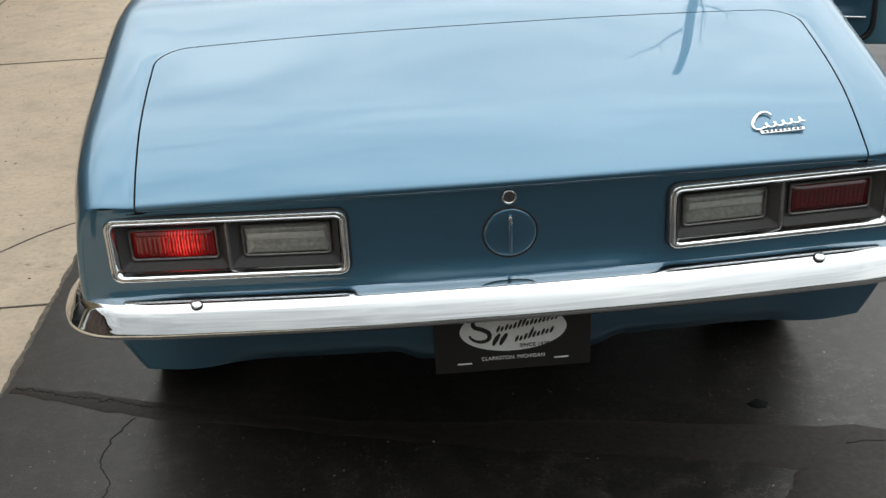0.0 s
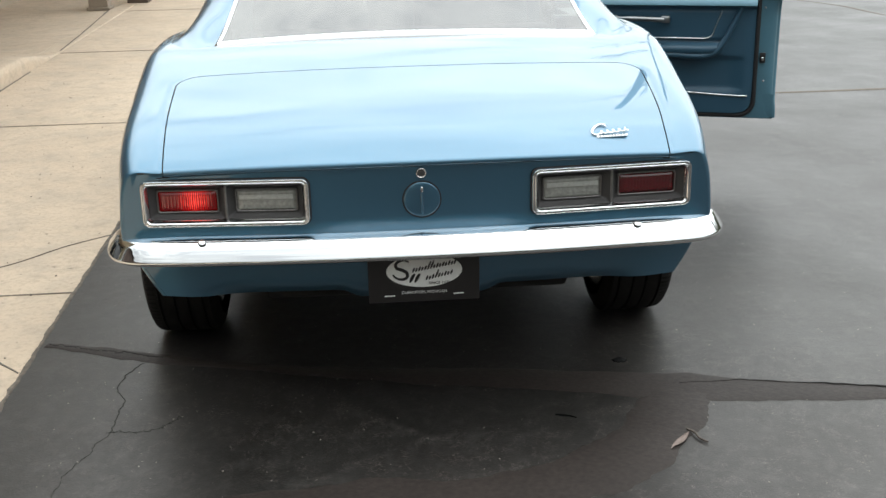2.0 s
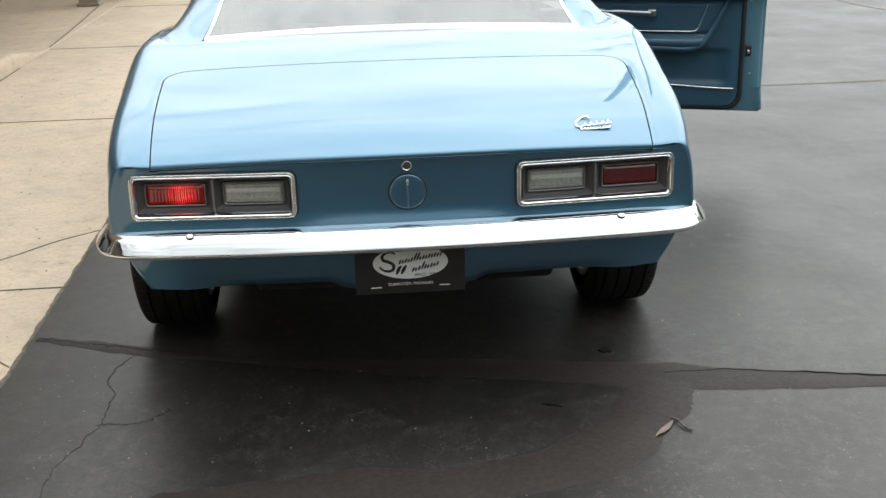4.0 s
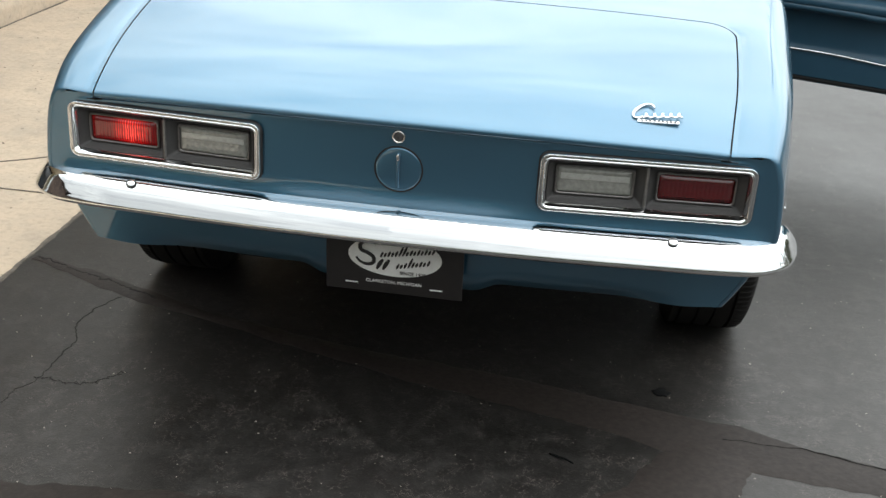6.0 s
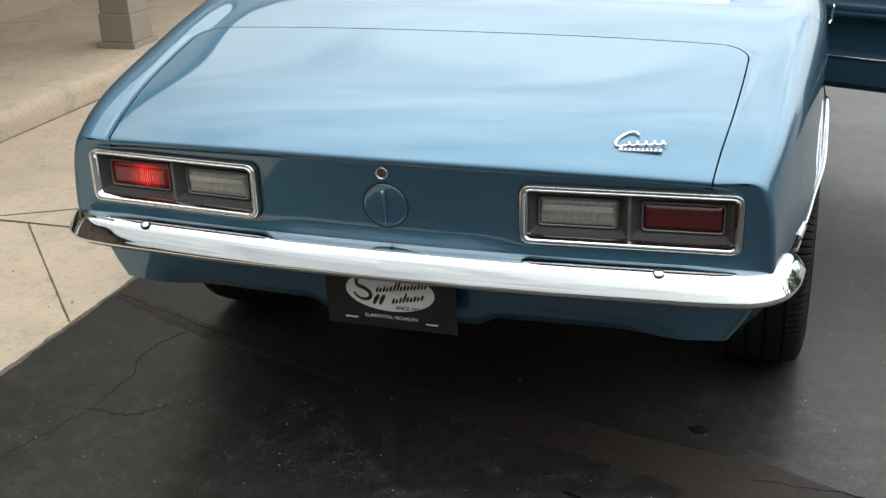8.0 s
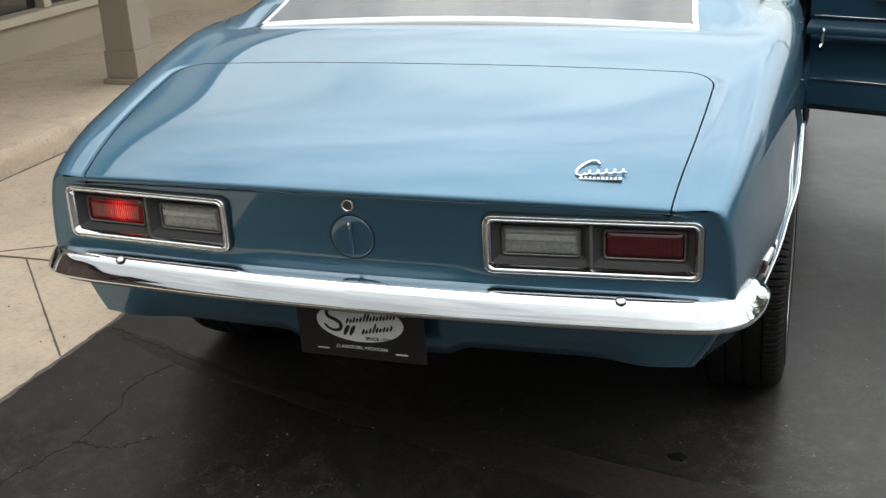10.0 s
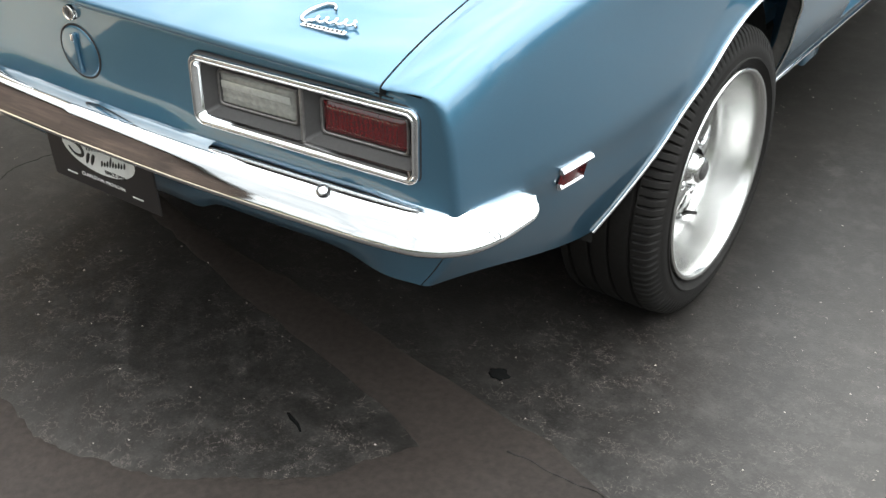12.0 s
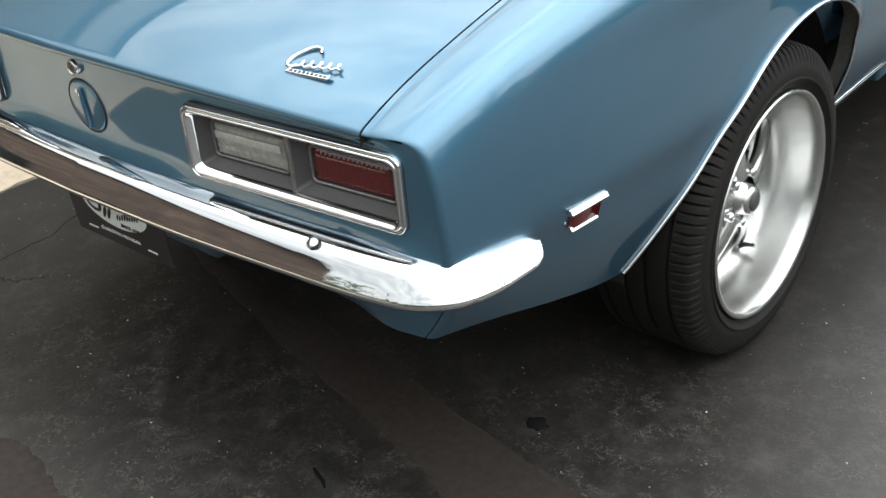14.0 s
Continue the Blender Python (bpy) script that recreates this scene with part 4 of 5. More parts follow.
def lettering(name, words, size, x, z, material, parent, y=-0.0022):
    c = bpy.data.curves.new(name, "FONT")
    c.body, c.size, c.align_x, c.extrude = words, size, "CENTER", 0.0004
    c.materials.append(material)
    ob = new(name, c)
    ob.parent = parent
    ob.matrix_basis = pose(x, y, z, 90, 0, 0)
    return ob


lettering("lettering", "SINCE 1978", 0.0118, 0.042, 0.0515, PLATE_INK, plate)
lettering("lettering", "CLARKSTON, MICHIGAN", 0.0112, 0.0, 0.026, PLATE_WHITE, plate)
for x in (-0.095, 0.095):
    part("slot", box(x - 0.014, x + 0.014, -0.0015, 0.001, 0.019, 0.0215), PLATE_WHITE, plate, smooth=False)
    part("slot", box(x - 0.014, x + 0.014, -0.0015, 0.001, 0.146, 0.149), PLATE_WHITE, plate, smooth=False)

# chrome script badge on the lid, as a plain swash over a bar
badge = new("badge")
badge.parent = car
slope = math.degrees(math.atan2(spl(TOP, 0.10) - spl(TOP, 0.045), 0.055))
badge.matrix_basis = pose(0.527, 0.080 + bow(0.527, 0.1), top_z(0.527, 0.080) + 0.004, slope, 0, 1.5)
hook = smooth_path([(-0.006, 0.027), (-0.012, 0.036), (-0.024, 0.036), (-0.040, 0.022), (-0.050, 0.004), (-0.049, -0.008), (-0.040, -0.011), (-0.030, -0.004)], 40)
part("hook", tube([(p.x, p.y, 0.0) for p in (Vector((q[0], q[1], 0)) for q in hook)], [0.0020 + 0.0014 * math.sin(math.pi * i / 39) for i in range(40)], 8, up=(0, 0, 1)), CHROME, badge, "chrome swash of the badge")
pts = []
for i in range(71):
    f = i / 70
    a = 10 * math.pi * f
    pts.append((-0.032 + 0.084 * f + 0.0045 * math.sin(a), -0.008 + 0.011 * f + 0.0062 * (1 - math.cos(a)), 0.0))
part("wave", tube(pts, 0.0022, 8), CHROME, badge, "chrome wavy line of the badge")
bar = smooth_path([(-0.040, -0.0135, 0.0), (0.0, -0.0125, 0.0), (0.045, -0.0105, 0.0)], 12)
rows = [[(p.x + 0.2 * dy, p.y + dy, -0.0025 + dz) for dy, dz in ((-0.0085, -0.001), (-0.0085, 0.002), (-0.0075, 0.003), (-0.001, 0.003), (0.0, 0.002), (0.0, -0.001))] for p in bar]
part("bar", sheet(rows), CHROME, badge, smooth=False)
for k in range(9):
    x = -0.032 + 0.0085 * k
    part("bar_mark", box(x - 0.0028, x + 0.0028, -0.0195 + 0.0003 * k, -0.0155 + 0.0003 * k, 0.0003, 0.0010), BLACK_PLASTIC, badge, smooth=False)

# ---- wheels ----
def wheel(x, y, s, wide=0.235):
    w = new("wheel")
    w.parent = car
    w.matrix_basis = Matrix.Translation((x, y, 0.327)) @ Matrix.Diagonal((s, 1, 1, 1))
    if s < 0:
        w.matrix_basis = pose(x, y, 0.327, 0, 0, 180)
    R, h, n = 0.327, wide / 2, 520

    def shoulder(r, cut):
        return lambda k: r - (cut * 1.5 if k % 5 == 0 else 0.0)

    prof = [(h - 0.018, 0.236), (h - 0.006, 0.243), (h + 0.001, 0.256), (h + 0.0035, 0.2575), (h + 0.0035, 0.2605), (h + 0.001, 0.262), (h + 0.001, 0.270), (h, 0.282), (h - 0.0015, 0.2845), (h - 0.003, shoulder(0.293, 0.003)), (h - 0.006, shoulder(0.302, 0.005)), (h - 0.012, shoulder(0.313, 0.006)), (h - 0.020, shoulder(0.3205, 0.007)), (h - 0.040, shoulder(0.3245, 0.005)), (h - 0.048, 0.3247)]
    grooves = [h - 0.050, h - 0.098, h - 0.142, h - 0.19]
    for g in grooves:
        prof += [(g, 0.3255), (g - 0.0015, 0.318), (g - 0.0075, 0.318), (g - 0.009, 0.3258), (g - 0.024, R)]
    prof += [(-h + 0.028, shoulder(0.3238, 0.005)), (-h + 0.014, shoulder(0.317, 0.004)), (-h + 0.006, 0.302), (-h - 0.002, 0.27), (-h + 0.015, 0.236)]
    prof = [p for i, p in enumerate(prof) if i == 0 or p[0] < prof[i - 1][0] or i < 10]
    tyre = part("tyre", lathe(prof, n), RUBBER, w, "black low-profile tyre with grooved tread")
    tyre.data.set_sharp_from_angle(angle=radians(32))
    rim = [(h - 0.014, 0.237), (h - 0.004, 0.2385), (h + 0.001, 0.235), (h - 0.002, 0.228), (h - 0.010, 0.2235), (h - 0.03, 0.219), (h - 0.09, 0.211), (h - 0.125, 0.203), (h - 0.128, 0.196), (-h + 0.01, 0.20), (-h + 0.01, 0.232)]
    part("rim", lathe(rim, 96), POLISHED, w, "deep polished alloy rim")
    part("brake_drum", lathe([(h - 0.155, 0.0005), (h - 0.155, 0.17), (h - 0.22, 0.175)], 40), WELL, w)
    for k in range(5):
        a = 2 * math.pi * k / 5 + 0.35
        rows = []
        for f in np.linspace(0, 1, 10):
            rad = 0.045 + 0.157 * f
            half_w = 0.026 - 0.006 * f + 0.012 * f**4
            xo = h - 0.080 - 0.040 * f**1.6
            ring = []
            for u in np.linspace(0, 2 * math.pi, 12, endpoint=False):
                lat, dep = half_w * math.cos(u), 0.016 * math.sin(u)
                ring.append((xo + dep, rad * math.cos(a) - lat * math.sin(a), rad * math.sin(a) + lat * math.cos(a)))
            rows.append(ring)
        part("spoke", sheet(rows, close=True), POLISHED, w)
        b = a + math.pi / 5
        bm = lathe([(h - 0.095, 0.011), (h - 0.066, 0.011), (h - 0.061, 0.008), (h - 0.060, 0.0005)], 12)
        bmesh.ops.translate(bm, verts=bm.verts, vec=(0, 0.056 * math.cos(b), 0.056 * math.sin(b)))
        part("wheel_nut", bm, CHROME, w)
    part("hub", lathe([(h - 0.115, 0.078), (h - 0.085, 0.078), (h - 0.076, 0.070), (h - 0.074, 0.034), (h - 0.052, 0.032), (h - 0.044, 0.027), (h - 0.042, 0.0005)], 48), POLISHED, w)
    stem = smooth_path([(h - 0.112, 0.196, 0.0), (h - 0.100, 0.186, 0.002), (h - 0.078, 0.180, 0.003)], 12)
    valve = part("valve_stem", tube(stem, [0.0055] * 8 + [0.0042] * 4, 10, up=(0, 0, 1)), BLACK_PLASTIC, w)
    valve.matrix_basis = Matrix.Rotation(radians(-62), 4, "X")
    bm = lathe([(h - 0.0425, 0.021), (h - 0.0400, 0.020), (h - 0.0400, 0.0005)], 32)
    part("centre_cap", bm, BLACK_PLASTIC, w)
    return w


wheel(0.775, AXLES[0], 1)
wheel(-0.775, AXLES[0], -1)
wheel(0.765, AXLES[1], 1)
wheel(-0.765, AXLES[1], -1)

# side markers
for s in (1, -1):
    y0, y1 = 0.290, 0.370
    def on_side(y, z):
        pts = [q for q in side_curve(y) if 0.45 < q[1] < 0.75][::-1]
        return float(np.interp(z, [q[1] for q in pts], [q[0] for q in pts]))
    rows = [[(s * (on_side(y, z) + 0.004), y, z) for z in (0.565, 0.574, 0.589, 0.598)] for y in (y0 + 0.01, y0 + 0.03, y1 - 0.01)]
    rows = [[(s * (on_side(y0 + 0.004, p[2]) - 0.003), y0 + 0.004, p[2]) for p in rows[0]]] + rows + [[(s * (on_side(y1 - 0.006, p[2]) - 0.003), y1 - 0.006, p[2]) for p in rows[0]]]
    mk = part("side_marker", sheet(rows), RED_LENS, car, "small red side marker in chrome rails")
    for z, ya, yb in ((0.598, y0 - 0.002, y1 + 0.004), (0.565, y0 + 0.004, y1 - 0.014)):
        rows = []
        for y in np.linspace(ya, yb, 6):
            x = on_side(y, z)
            rows.append([(s * (x + dx), y, z + dz) for dx, dz in ((-0.002, 0.007), (0.003, 0.0055), (0.0065, 0.0), (0.0065, -0.002), (0.003, -0.0035), (-0.002, -0.0035))])
        bm = sheet(rows)
        for r in (rows[0], rows[-1]):
            bm.faces.new([bm.verts.new(q) for q in r])
        part("rail", bm, CHROME, mk, smooth=False)

# ---- doors: one closed, one standing open ----
# unpolished body paint, lightened for sky light caught by door edges and top
JAMB = mat("lightened_jamb_paint", (0.078, 0.195, 0.262), 0.40, 0.25, 0.8, fine=(300, 0.08), big=(5, 0.08))
BRUSHED = mat("worn_grey_metal", (0.30, 0.31, 0.32), 0.35, 1.0, fine=(80, 0.1))
HINGE = Vector((0.868, DOOR1, 0))


def door(s, angle):
    d = new("door")
    d.parent = car
    d.matrix_basis = Matrix.Translation((s * HINGE.x, HINGE.y, 0)) @ Matrix.Rotation(radians(angle) * s, 4, "Z")
    d["label"] = "blue door standing wide open" if angle else "closed blue door"
    off = Vector((s * HINGE.x, HINGE.y, 0))
    L = DOOR1 - DOOR0
    zs = list(np.linspace(0.93, 0.31 if angle else 0.375, 32))

    def skin_x(y, z):
        pts = [q for q in side_curve(round(float(y), 4)) if q[0] > 0.79][::-1]
        return float(np.interp(z, [q[1] for q in pts], [q[0] for q in pts]))

    rows_out = [[Vector((s * (skin_x(y, z) - 0.055 * step(0.82, 0.94, z)), y, z)) - off for z in zs] for y in np.linspace(DOOR0, DOOR1 - 0.004, 24)]
    part("skin", sheet(rows_out, flip=s < 0), PAINT, d)
    # rear edge: rolls round from the skin to the inner flange
    XF = s * (0.806 - HINGE.x)
    rows = []
    for k, dy in ((0.0, 0.0), (0.03, -0.005), (0.10, -0.008), (0.17, -0.005), (0.22, 0.004), (0.34, 0.007), (0.50, 0.006), (0.66, 0.012), (0.78, 0.022), (0.89, 0.040), (0.96, 0.060), (1.0, 0.090), (1.0, 0.16)):
        rows.append([Vector((v.x + (XF - v.x) * k, v.y + dy - 0.006 * step(0.42, 0.33, v.z) * (k < 0.2), v.z)) for v in rows_out[0]])
    part("rear_edge", sheet(rows, flip=s > 0), JAMB, d, "painted door edge with its latch")
    rows = []
    for k, dz in ((0, 0), (0.12, -0.005), (0.6, -0.005), (0.9, 0.01), (1.0, 0.04), (1.0, 0.12)):
        rows.append([Vector((r[-1].x + (XF + s * 0.002 - r[-1].x) * k, r[-1].y, r[-1].z + dz)) for r in rows_out])
    part("bottom_edge", sheet(rows, flip=s < 0), JAMB, d)
    part("front_edge", sheet([rows_out[-1], [v + Vector((-s * 0.07, 0, 0)) for v in rows_out[-1]]]), PAINT, d)
    X = s * (0.792 - HINGE.x)
    # trim panel: u runs from the hinge to the rear edge, with a rounded lower corner
    rows = []
    for j in range(61):
        z = 0.335 + (0.955 - 0.335) * j / 60
        u1 = 1.022 - 0.07 * (1 - math.sqrt(max(0.0, 1 - (1 - min(1, (z - 0.335) / 0.08)) ** 2))) if z < 0.415 else 1.022
        row = []
        for i in range(57):
            u = 0.04 + (u1 - 0.04) * i / 56
            ramp = step(0.80, 0.93, u + 0.45 * (z - 0.62) * -1 * step(0.62, 0.84, z))     # rear border that sweeps upward
            pad = 1 - step(0.80, 0.88, u - 0.42 * max(0.0, z - 0.62))
            b = 0.010
            b += 0.050 * step(0.615, 0.64, z) * (1 - step(0.665, 0.70, z)) * pad
            b += 0.022 * step(0.70, 0.705, z) * (1 - step(0.845, 0.86, z)) * pad * 0.6
            b += 0.040 * step(0.850, 0.874, z) - 0.052 * step(0.868, 0.955, z)
            b -= 0.016 * step(0.43, 0.47, z) * (1 - step(0.60, 0.625, z)) * (1 - step(0.90, 1.0, u))
            b -= 0.010 * step(0.985, 1.022, u)
            row.append((X - s * b, -u, z))
        rows.append(row)
    part("trim_panel", sheet(rows[:53]), VINYL, d, "moulded dark blue vinyl door trim panel")
    part("door_top", sheet(rows[52:]), JAMB, d, "painted metal rail along the top of the door")
    X2 = X + s * 0.004
    roll = smooth_path([(X - s * 0.045, -0.06, 0.632), (X - s * 0.045, -0.5, 0.630), (X - s * 0.045, -0.65, 0.628), (X - s * 0.045, -0.76, 0.624), (X - s * 0.040, -0.825, 0.640), (X - s * 0.030, -0.868, 0.69), (X - s * 0.022, -0.915, 0.78), (X - s * 0.018, -0.955, 0.88), (X - s * 0.016, -0.975, 0.945)], 60)
    part("arm_rest_roll", tube(roll, [0.016] * 40 + [0.016 - 0.0003 * i for i in range(20)], 12, up=(1, 0, 0)), VINYL, d)
    seal = [(X2, -1.032, z) for z in np.linspace(0.95, 0.43, 14)] + [(X2, -0.962 - 0.07 * math.cos(t), 0.394 - 0.07 * math.sin(t)) for t in np.linspace(0, math.pi / 2, 9)] + [(X2, -u, 0.324) for u in np.linspace(0.9, 0.05, 20)]
    part("door_seal", tube(smooth_path(seal, 120), 0.0115, 10, up=(1, 0, 0)), TRIM_AND_SHADE, d, "black rubber door seal")
    part("lower_trim_strip", tube([(X - s * (0.014), -u, 0.446 - 0.022 * step(0.5, 1.0, u)) for u in np.linspace(0.05, 1.0, 20)], 0.0045), CHROME, d)
    part("upper_trim_strip", tube(smooth_path([(X - s * 0.026, -u, 0.712 - 0.004 * u) for u in np.linspace(0.06, 0.78, 24)] + [(X - s * 0.025, -0.800, 0.7135), (X - s * 0.024, -0.815, 0.728)] + [(X - s * 0.022, -0.815 - 0.042 * k, 0.728 + 0.118 * k) for k in (0.2, 0.4, 0.6, 0.8, 1.0)], 80), 0.0035, up=(1, 0, 0)), CHROME, d)
    part("pull_handle", tube(smooth_path([(X - s * 0.02, -0.315, 0.805), (X - s * 0.055, -0.335, 0.808), (X - s * 0.06, -0.45, 0.806), (X - s * 0.055, -0.575, 0.802), (X - s * 0.02, -0.59, 0.80)], 24), [0.009] * 8 + [0.012] * 16), BRUSHED, d)
    for u in (0.325, 0.585):
        part("handle_mount", box(min(X - s * 0.062, X - s * 0.015), max(X - s * 0.062, X - s * 0.015), -u - 0.022, -u + 0.022, 0.786, 0.820, 0.006), BRUSHED, d)
    part("window_crank", tube(smooth_path([(X - s * 0.02, -0.11, 0.665), (X - s * 0.055, -0.11, 0.66), (X - s * 0.058, -0.105, 0.60), (X - s * 0.075, -0.105, 0.585)], 16), 0.009), CHROME, d)
    part("latch_recess", box(min(X, X + s * 0.012), max(X, X + s * 0.012), -1.078, -1.050, 0.588, 0.64, 0.004), TRIM_AND_SHADE, d)
    part("latch_striker", box(min(X - s * 0.006, X + s * 0.01), max(X - s * 0.006, X + s * 0.01), -1.070, -1.058, 0.60, 0.618, 0.002), CHROME, d)
    for u, z in ((1.075, 0.50), (1.062, 0.86)):
        part("edge_screw", lathe([(-0.004, 0.0005), (-0.003, 0.004), (0.002, 0.0055)], 10), BRUSHED, d).matrix_basis = pose(X + s * 0.0, -u, z, 0, 0, 0 if s > 0 else 180)
    part("lock_knob", lathe([(0.95, 0.006), (0.985, 0.006), (0.99, 0.0005)], 12, "z"), CHROME, d).location = (X - s * 0.01, -0.96, 0)
    return d


door(1, 71)
door(-1, 0)
# front body pillar and cowl seen in the door opening
for s in (1, -1):
    part("hinge_pillar", box(min(s * 0.66, s * 0.80), max(s * 0.66, s * 0.80), DOOR1 - 0.01, DOOR1 + 0.2, 0.30, 0.93, 0.01), PAINT, car)
    part("lock_pillar", box(min(s * 0.66, s * 0.80), max(s * 0.66, s * 0.80), DOOR0 - 0.12, DOOR0 - 0.006, 0.30, 0.95, 0.01), PAINT, car)

# ---- marks on the ground ----
def band(name, pts, width, z, material, label, wob=0.012, seed=1):
    """A thin strip of sealant or dirt with an uneven edge, lying on the ground."""
    rnd = random.Random(seed)
    path = smooth_path([(q[0], q[1], q[2] if len(q) > 2 else width) for q in pts], 150)
    wide = [q.z for q in path]
    path = [Vector((q.x, q.y, 0)) for q in path]
    if width < 0.006:                                    # a fine crack wanders
        path = [q + Vector((noise.noise((i * 0.13, seed, 1.5)) + 0.5 * noise.noise((i * 0.5, seed, 4.5)), noise.noise((i * 0.13, seed, 9.5)) + 0.5 * noise.noise((i * 0.5, seed, 2.5)), 0)) * 0.013 for i, q in enumerate(path)]
    rows = []
    for i, p in enumerate(path):
        d = (path[min(i + 1, 149)] - path[max(i - 1, 0)]).normalized()
        n = Vector((-d.y, d.x, 0))
        w = wide[i] * (1 + 0.35 * noise.noise((i * 0.07, seed, 0))) / 2
        a, b = (w + wob * (noise.noise((i * 0.21, seed, k)) + 0.6 * noise.noise((i * 0.9, seed, k)) + rnd.uniform(-0.15, 0.15)) for k in (3.3, 7.7))
        rows.append([p + n * max(a, 0.0007) + Vector((0, 0, 0.0005)), p + n * max(a, 0.0007) * 0.8 + Vector((0, 0, z)), p - n * max(b, 0.0007) * 0.8 + Vector((0, 0, z)), p - n * max(b, 0.0007) + Vector((0, 0, 0.0005))])
    return structure(name, sheet(rows), material, label, True)


band("sealed_crack_1", [(-1.27, 0.79, 0.045), (-0.84, 0.63, 0.06), (-0.40, 0.485, 0.07), (-0.02, 0.40, 0.10), (0.42, 0.315, 0.15), (0.72, 0.235, 0.18), (0.95, 0.18, 0.17), (1.29, 0.118, 0.10), (2.4, -0.1, 0.09), (4.5, -0.4, 0.08)], 0.12, 0.003, PATCH, "brown sealed crack across the asphalt", 0.016)
band("sealed_crack_2", [(0.80, 0.19, 0.18), (0.70, 0.02, 0.22), (0.58, -0.14, 0.23), (0.42, -0.26, 0.22), (0.15, -0.33, 0.18), (-0.2, -0.33, 0.18), (-0.6, -0.36, 0.17), (-1.2, -0.45, 0.12)], 0.2, 0.004, PATCH, "brown sealed edge of an old asphalt patch", seed=4)
band("sealed_crack_3", [(0.65, 4.8), (2.79, 4.66), (3.56, 4.665), (6.0, 4.62), (14, 4.5)], 0.05, 0.003, JOINT, "dark seam across the far asphalt", 0.008, 7)
band("sealed_crack_4", [(3.4, 12.5), (5.175, 9.42), (5.35, 8.3), (6.5, 5.5)], 0.04, 0.003, JOINT, "dark seam across the far asphalt", 0.008, 9)
band("hair_crack_1", [(-0.909, 0.60, 0.004), (-0.96, 0.45, 0.0036), (-0.92, 0.30, 0.003), (-0.93, 0.106, 0.002), (-0.99, -0.1, 0.0014), (-1.0, -0.4, 0.0012)], 0.0018, 0.0012, CRACK, "fine crack in the asphalt", 0.0010, 11)
band("hair_crack_2", [(-0.93, 0.13), (-0.80, 0.12), (-0.72, 0.2)], 0.0016, 0.0012, CRACK, "fine crack in the asphalt", 0.0008, 12)
band("slab_joint", [(-2.011, 1.306), (-1.66, 0.94), (-1.303, 0.569)], 0.007, 0.003, JOINT, "cut joint in the concrete", 0.001, 13)
for k, y in enumerate((-4.6, -1.8, 1.306, 4.45, 7.6, 10.8, 14.0)):
    band("slab_joint", [(KERB + 0.01, y), (-2.2, y + 0.003), (-1.7, y - 0.002), (EDGE - 0.01, y)], 0.006, 0.003, JOINT, "cut joint in the concrete", 0.0015, 30 + k)
band("kerb_joint", [(KERB + 0.012, -6), (KERB + 0.012, 2), (KERB + 0.012, 6.6)], 0.014, 0.003, JOINT, "dark joint at the foot of the kerb", 0.003, 41)
band("walk_joint", [(-2.88, 7.7), (-2.95, 9.0), (-3.1, 11.2)], 0.012, 0.009, JOINT, "cut joint in the concrete", 0.002, 42)
band("slab_crack", [(-2.2, 1.33), (-1.654, 1.662), (-1.45, 1.9), (-1.292, 2.03)], 0.006, 0.003, JOINT, "fine crack in the concrete", 0.0008, 14)
for k, (ya, yb) in enumerate(((-6.0, -1.2), (-1.2, 1.0), (1.0, 3.2), (3.2, 6.5), (6.5, 20.0))):
    band("concrete_edge_dirt", [(EDGE - 0.004, ya + (yb - ya) * f) for f in (0, 0.25, 0.5, 0.75, 1)], 0.015, 0.003, JOINT, "dirt and tar along the ragged edge of the concrete", 0.008, 15 + 50 * k)
band("seal_crack_line", [(-1.275, 0.80), (-1.1, 0.735), (-0.95, 0.675), (-0.80, 0.615)], 0.005, 0.0042, CRACK, "fine dark crack along the sealed seam", 0.004, 18)
band("seal_crack_line", [(0.80, 0.245), (0.95, 0.243), (1.29, 0.165), (2.4, -0.055), (3.4, -0.2)], 0.0032, 0.0042, CRACK, "fine dark crack along the sealed seam", 0.003, 17)
bm = bmesh.new()
bmesh.ops.create_icosphere(bm, subdivisions=3, radius=1, matrix=Matrix.LocRotScale((0, 0, 0.0), None, (0.024, 0.017, 0.004)))
for v in bm.verts:
    v.co += Vector((v.co.x, v.co.y, 0)) * 0.6 * noise.noise(v.co * 90)
spot = tagged(link("tar_spot", bm, TAR, smooth=True), "small black tar spot on the asphalt", "tar spot")
spot.location = (0.658, 0.432, 0.001)
streak = tagged(link("tar_streak", tube([(-0.028, 0.012, 0.002), (-0.010, 0.003, 0.003), (0.012, -0.004, 0.003), (0.030, -0.016, 0.002)], [0.003, 0.005, 0.004, 0.002], 8, flat=0.5), TAR), "short black curled streak of tar on the asphalt", "tar spot")
streak.location = (0.411, 0.067, 0.0)


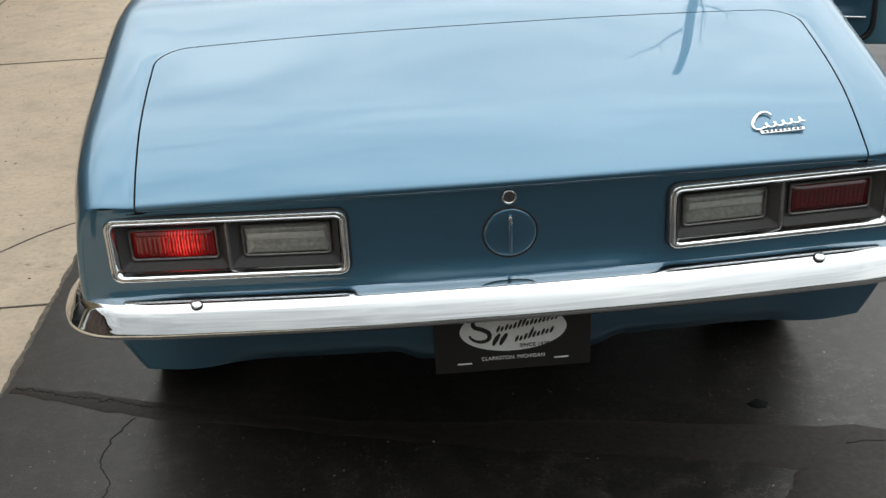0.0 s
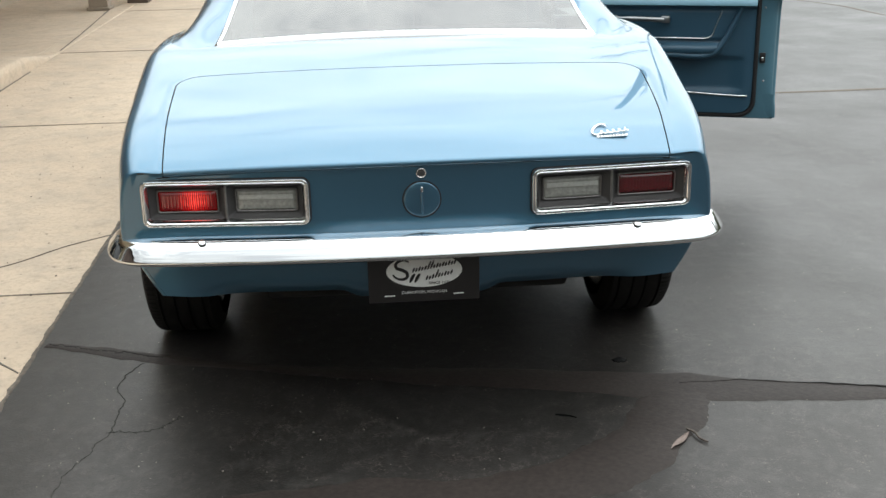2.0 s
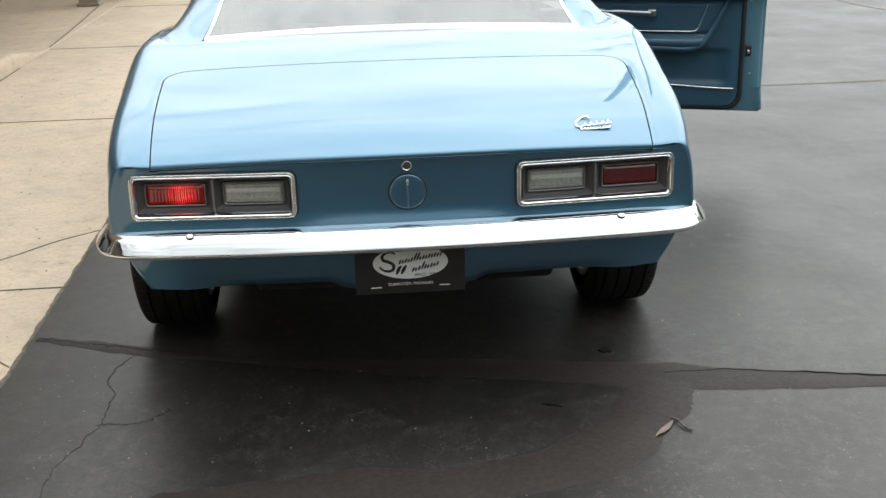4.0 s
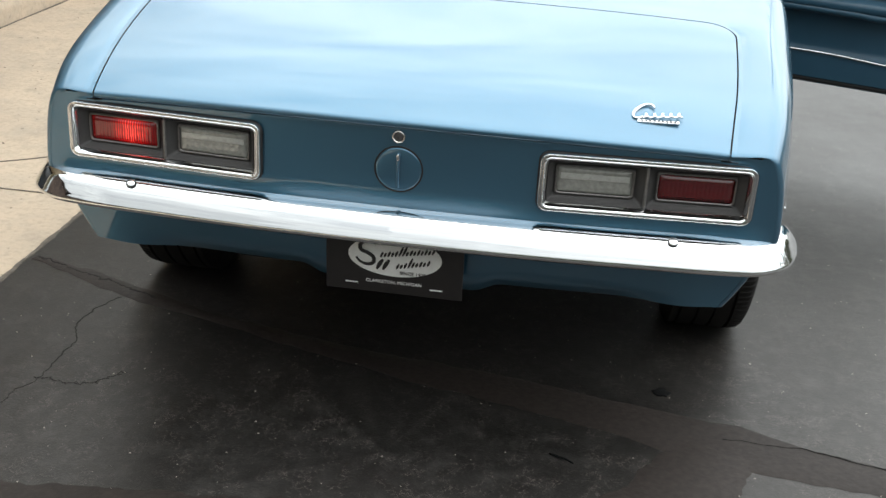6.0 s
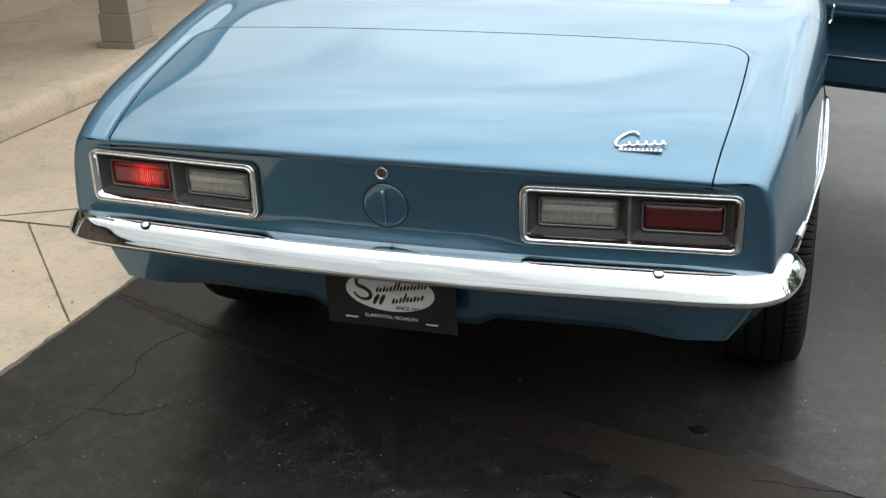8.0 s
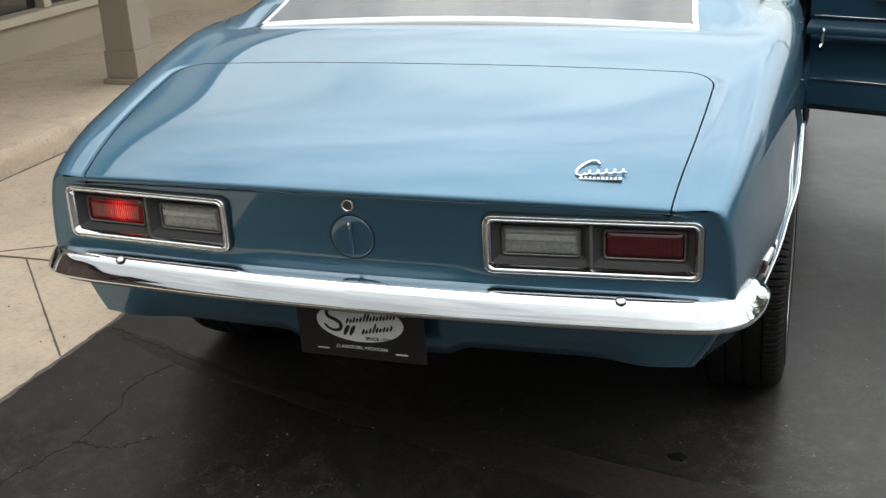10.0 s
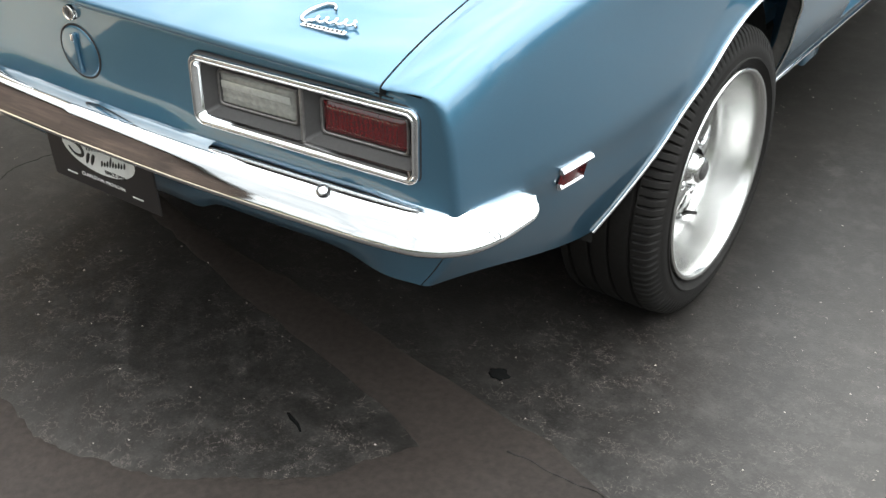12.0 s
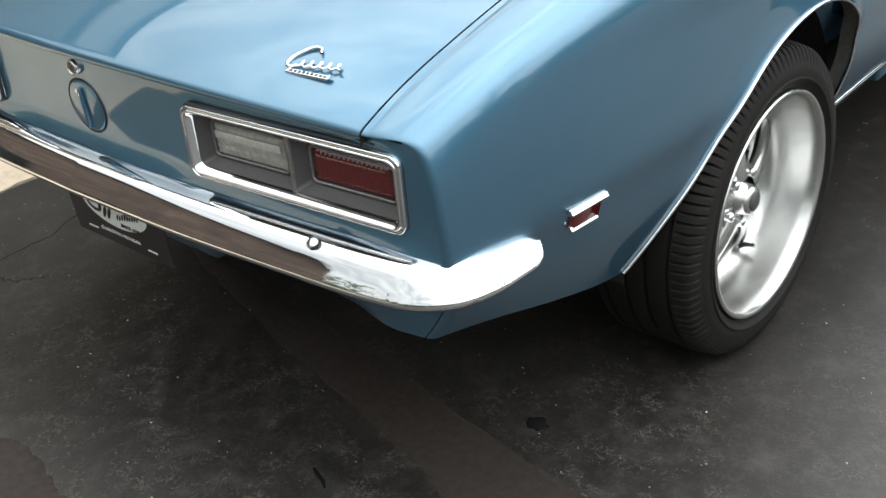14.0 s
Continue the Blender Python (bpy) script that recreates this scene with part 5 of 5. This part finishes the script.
# ---- small litter ----
def specks(name, count, area, size, material, label, category, seed):
    """Grit lying loose on the ground: many small angular bits in one mesh."""
    rnd = random.Random(seed)
    verts, faces = [], []
    for _ in range(count):
        x, y = rnd.uniform(area[0], area[1]), rnd.uniform(area[2], area[3])
        r = size * rnd.uniform(0.4, 1.0) ** 2
        a = rnd.uniform(0, 6.28)
        k = len(verts)
        for j in range(4):
            q = a + j * 1.57 + rnd.uniform(-0.4, 0.4)
            verts.append((x + r * math.cos(q), y + r * rnd.uniform(0.4, 1) * math.sin(q), 0.0008))
        verts.append((x, y, 0.0008 + r * 0.7))
        faces += [(k + j, k + (j + 1) % 4, k + 4) for j in range(4)] + [(k + 3, k + 2, k + 1, k)]
    me = bpy.data.meshes.new(name)
    me.from_pydata(verts, [], faces)
    me.materials.append(material)
    return tagged(new(name, me), label, category, kind="stuff")


GRIT = mat("pale_grit", (0.34, 0.31, 0.27), 0.8, fine=(30, 0.4))
CHIP = mat("dry_leaf", (0.19, 0.145, 0.125), 0.7, fine=(60, 0.2))
specks("grit", 2600, (-1.2, 3.2, -1.0, 3.6), 0.0034, GRIT, "pale grit scattered over the asphalt", "grit", 3)
specks("concrete_grit", 300, (-2.8, -1.3, -0.5, 7.0), 0.006, BARK, "dark bits of dirt on the concrete", "dirt", 5)
rows = [[(0.06 * u - 0.012 * v, 0.028 * v * (1 - u * u) + 0.02 * u, 0.006 + 0.010 * u * u + 0.004 * v * v) for v in np.linspace(-1, 1, 7)] for u in np.linspace(-1, 1, 11)]
leaf = tagged(link("dry_leaf", sheet(rows), CHIP), "curled dry brown leaf lying on the asphalt", "leaf")
leaf.matrix_basis = pose(0.699, -0.128, 0.001, 0, 0, 44) @ Matrix.Diagonal((0.85, 0.32, 0.5, 1))
twig = tagged(link("twig", tube(smooth_path([(0.738, -0.062, 0.006), (0.752, -0.088, 0.009), (0.758, -0.118, 0.006), (0.775, -0.140, 0.005)], 14), 0.0035, 6), BARK), "short dark twig lying on the asphalt", "twig")


# ---- trees and far things ----
def bare_tree(x, y, tall, seed, boughs=6, fine=2, blunt=False, lean=0.1):
    t = tagged(new("bare_tree"), "tall leafless tree with grey bark", "tree", "trees")
    t.location = (x, y, -0.05)
    rnd = random.Random(seed)
    trunk = [(0, 0, 0), (0.1, 0.05, tall * 0.2), (0.05, -0.1, tall * 0.45), (0.1 if blunt else 0.2, 0.0, tall * 0.72), (lean, 0.1, tall)]
    part("trunk", tube(smooth_path(trunk, 30), [(0.125 if blunt else 0.30) * (1 - (0.25 if blunt else 0.93) * i / 29) + 0.01 for i in range(30)], 10), BARK, t)
    bm = bmesh.new()

    def grow(p, d, r, n):
        pts, rad = [p], [r]
        q = Vector(p)
        for i in range(7):
            d = (d + Vector((rnd.uniform(-0.22, 0.22), rnd.uniform(-0.22, 0.22), rnd.uniform(-0.05, 0.22)))).normalized()
            q = q + d * r * 7.5
            pts.append(q.copy())
            rad.append(r * (1 - 0.8 * (i + 1) / 7))
            if n > 0 and i > 0:
                for _ in range(1):
                    e = (d + Vector((rnd.uniform(-0.9, 0.9), rnd.uniform(-0.9, 0.9), rnd.uniform(-0.2, 0.7)))).normalized()
                    grow(q.copy(), e, rad[-1] * 0.62, n - 1)
        tube(pts, rad, 5, bm)

    for k in range(boughs):
        h = tall * (0.30 + 0.6 * k / boughs)
        a = k * 2.4 + rnd.uniform(0, 0.6)
        grow(Vector((0.1, 0, h)), Vector((math.cos(a), math.sin(a), 0.55)).normalized(), (0.13 - 0.008 * k) * (0.45 if blunt else 1), fine)
    part("crown", bm, BARK, t)
    return t


bare_tree(6.02, 15.5, 15.3, 4, boughs=10, fine=2, blunt=True, lean=0.5)
bare_tree(17.0, 5.0, 10.0, 8)

# woodland beyond the lot
def wood(name, x0, x1, y0, y1, count, tall, seed, label):
    """A far wood: many ragged leaf clumps over a dim floor, in one mesh."""
    rnd = random.Random(seed)
    verts, faces = [], []
    for _ in range(count):
        cx, cy = rnd.uniform(x0, x1), rnd.uniform(y0, y1)
        h = tall * rnd.uniform(0.55, 1.0)
        for _ in range(26):
            a, z = rnd.uniform(0, 6.28), h * rnd.uniform(0.05, 1.0)
            w = 1.9 * math.sqrt(max(0.05, 1 - (2 * z / h - 0.9) ** 2 * 0.7))
            px, py = cx + w * rnd.uniform(0.2, 1) * math.cos(a), cy + w * rnd.uniform(0.2, 1) * math.sin(a)
            r = rnd.uniform(0.35, 0.8)
            k = len(verts)
            for _ in range(4):
                verts.append((px + rnd.uniform(-r, r), py + rnd.uniform(-r, r), z + rnd.uniform(-r, r) * 0.7))
            faces += [(k, k + 1, k + 2), (k, k + 2, k + 3), (k, k + 1, k + 3), (k + 1, k + 2, k + 3)]
    me = bpy.data.meshes.new(name)
    me.from_pydata(verts, [], faces)
    me.materials.append(LEAF)
    return tagged(new(name, me), label, "trees", kind="stuff")


wood("far_wood", 27, 34, -30, 45, 300, 8.0, 21, "dim green woodland beyond the parking lot")
# unseen trees added behind the camera, cutting low sky light on the tail
wood("far_hedge", -24, 26, -27, -21, 280, 8.2, 22, "unseen green woodland added behind the lot to darken the car's tail")


# low brown building across the lot, behind the camera
BRICK = mat("brown_brick", (0.075, 0.05, 0.04), 0.85, fine=(5, 0.4), big=(0.8, 0.45))
house = tagged(new("far_building"), "low brown brick building across the lot", "building")
house.location = (-15.0, -9.0, -0.05)
part("wall", box(-4, 4, -8, 8, 0, 7.0), BRICK, house, smooth=False)
part("roof", sheet([[(-4.5, y, 6.95), (0, y, 9.0), (4.5, y, 6.95)] for y in (-8.5, 8.5)]), ROOFING, house, smooth=False)
for y in (-6, -3, 0, 3, 6):
    part("window", box(4.0, 4.06, y - 0.7, y + 0.7, 1.0, 2.4, 0.02), SHOP_GLASS, house, smooth=False)
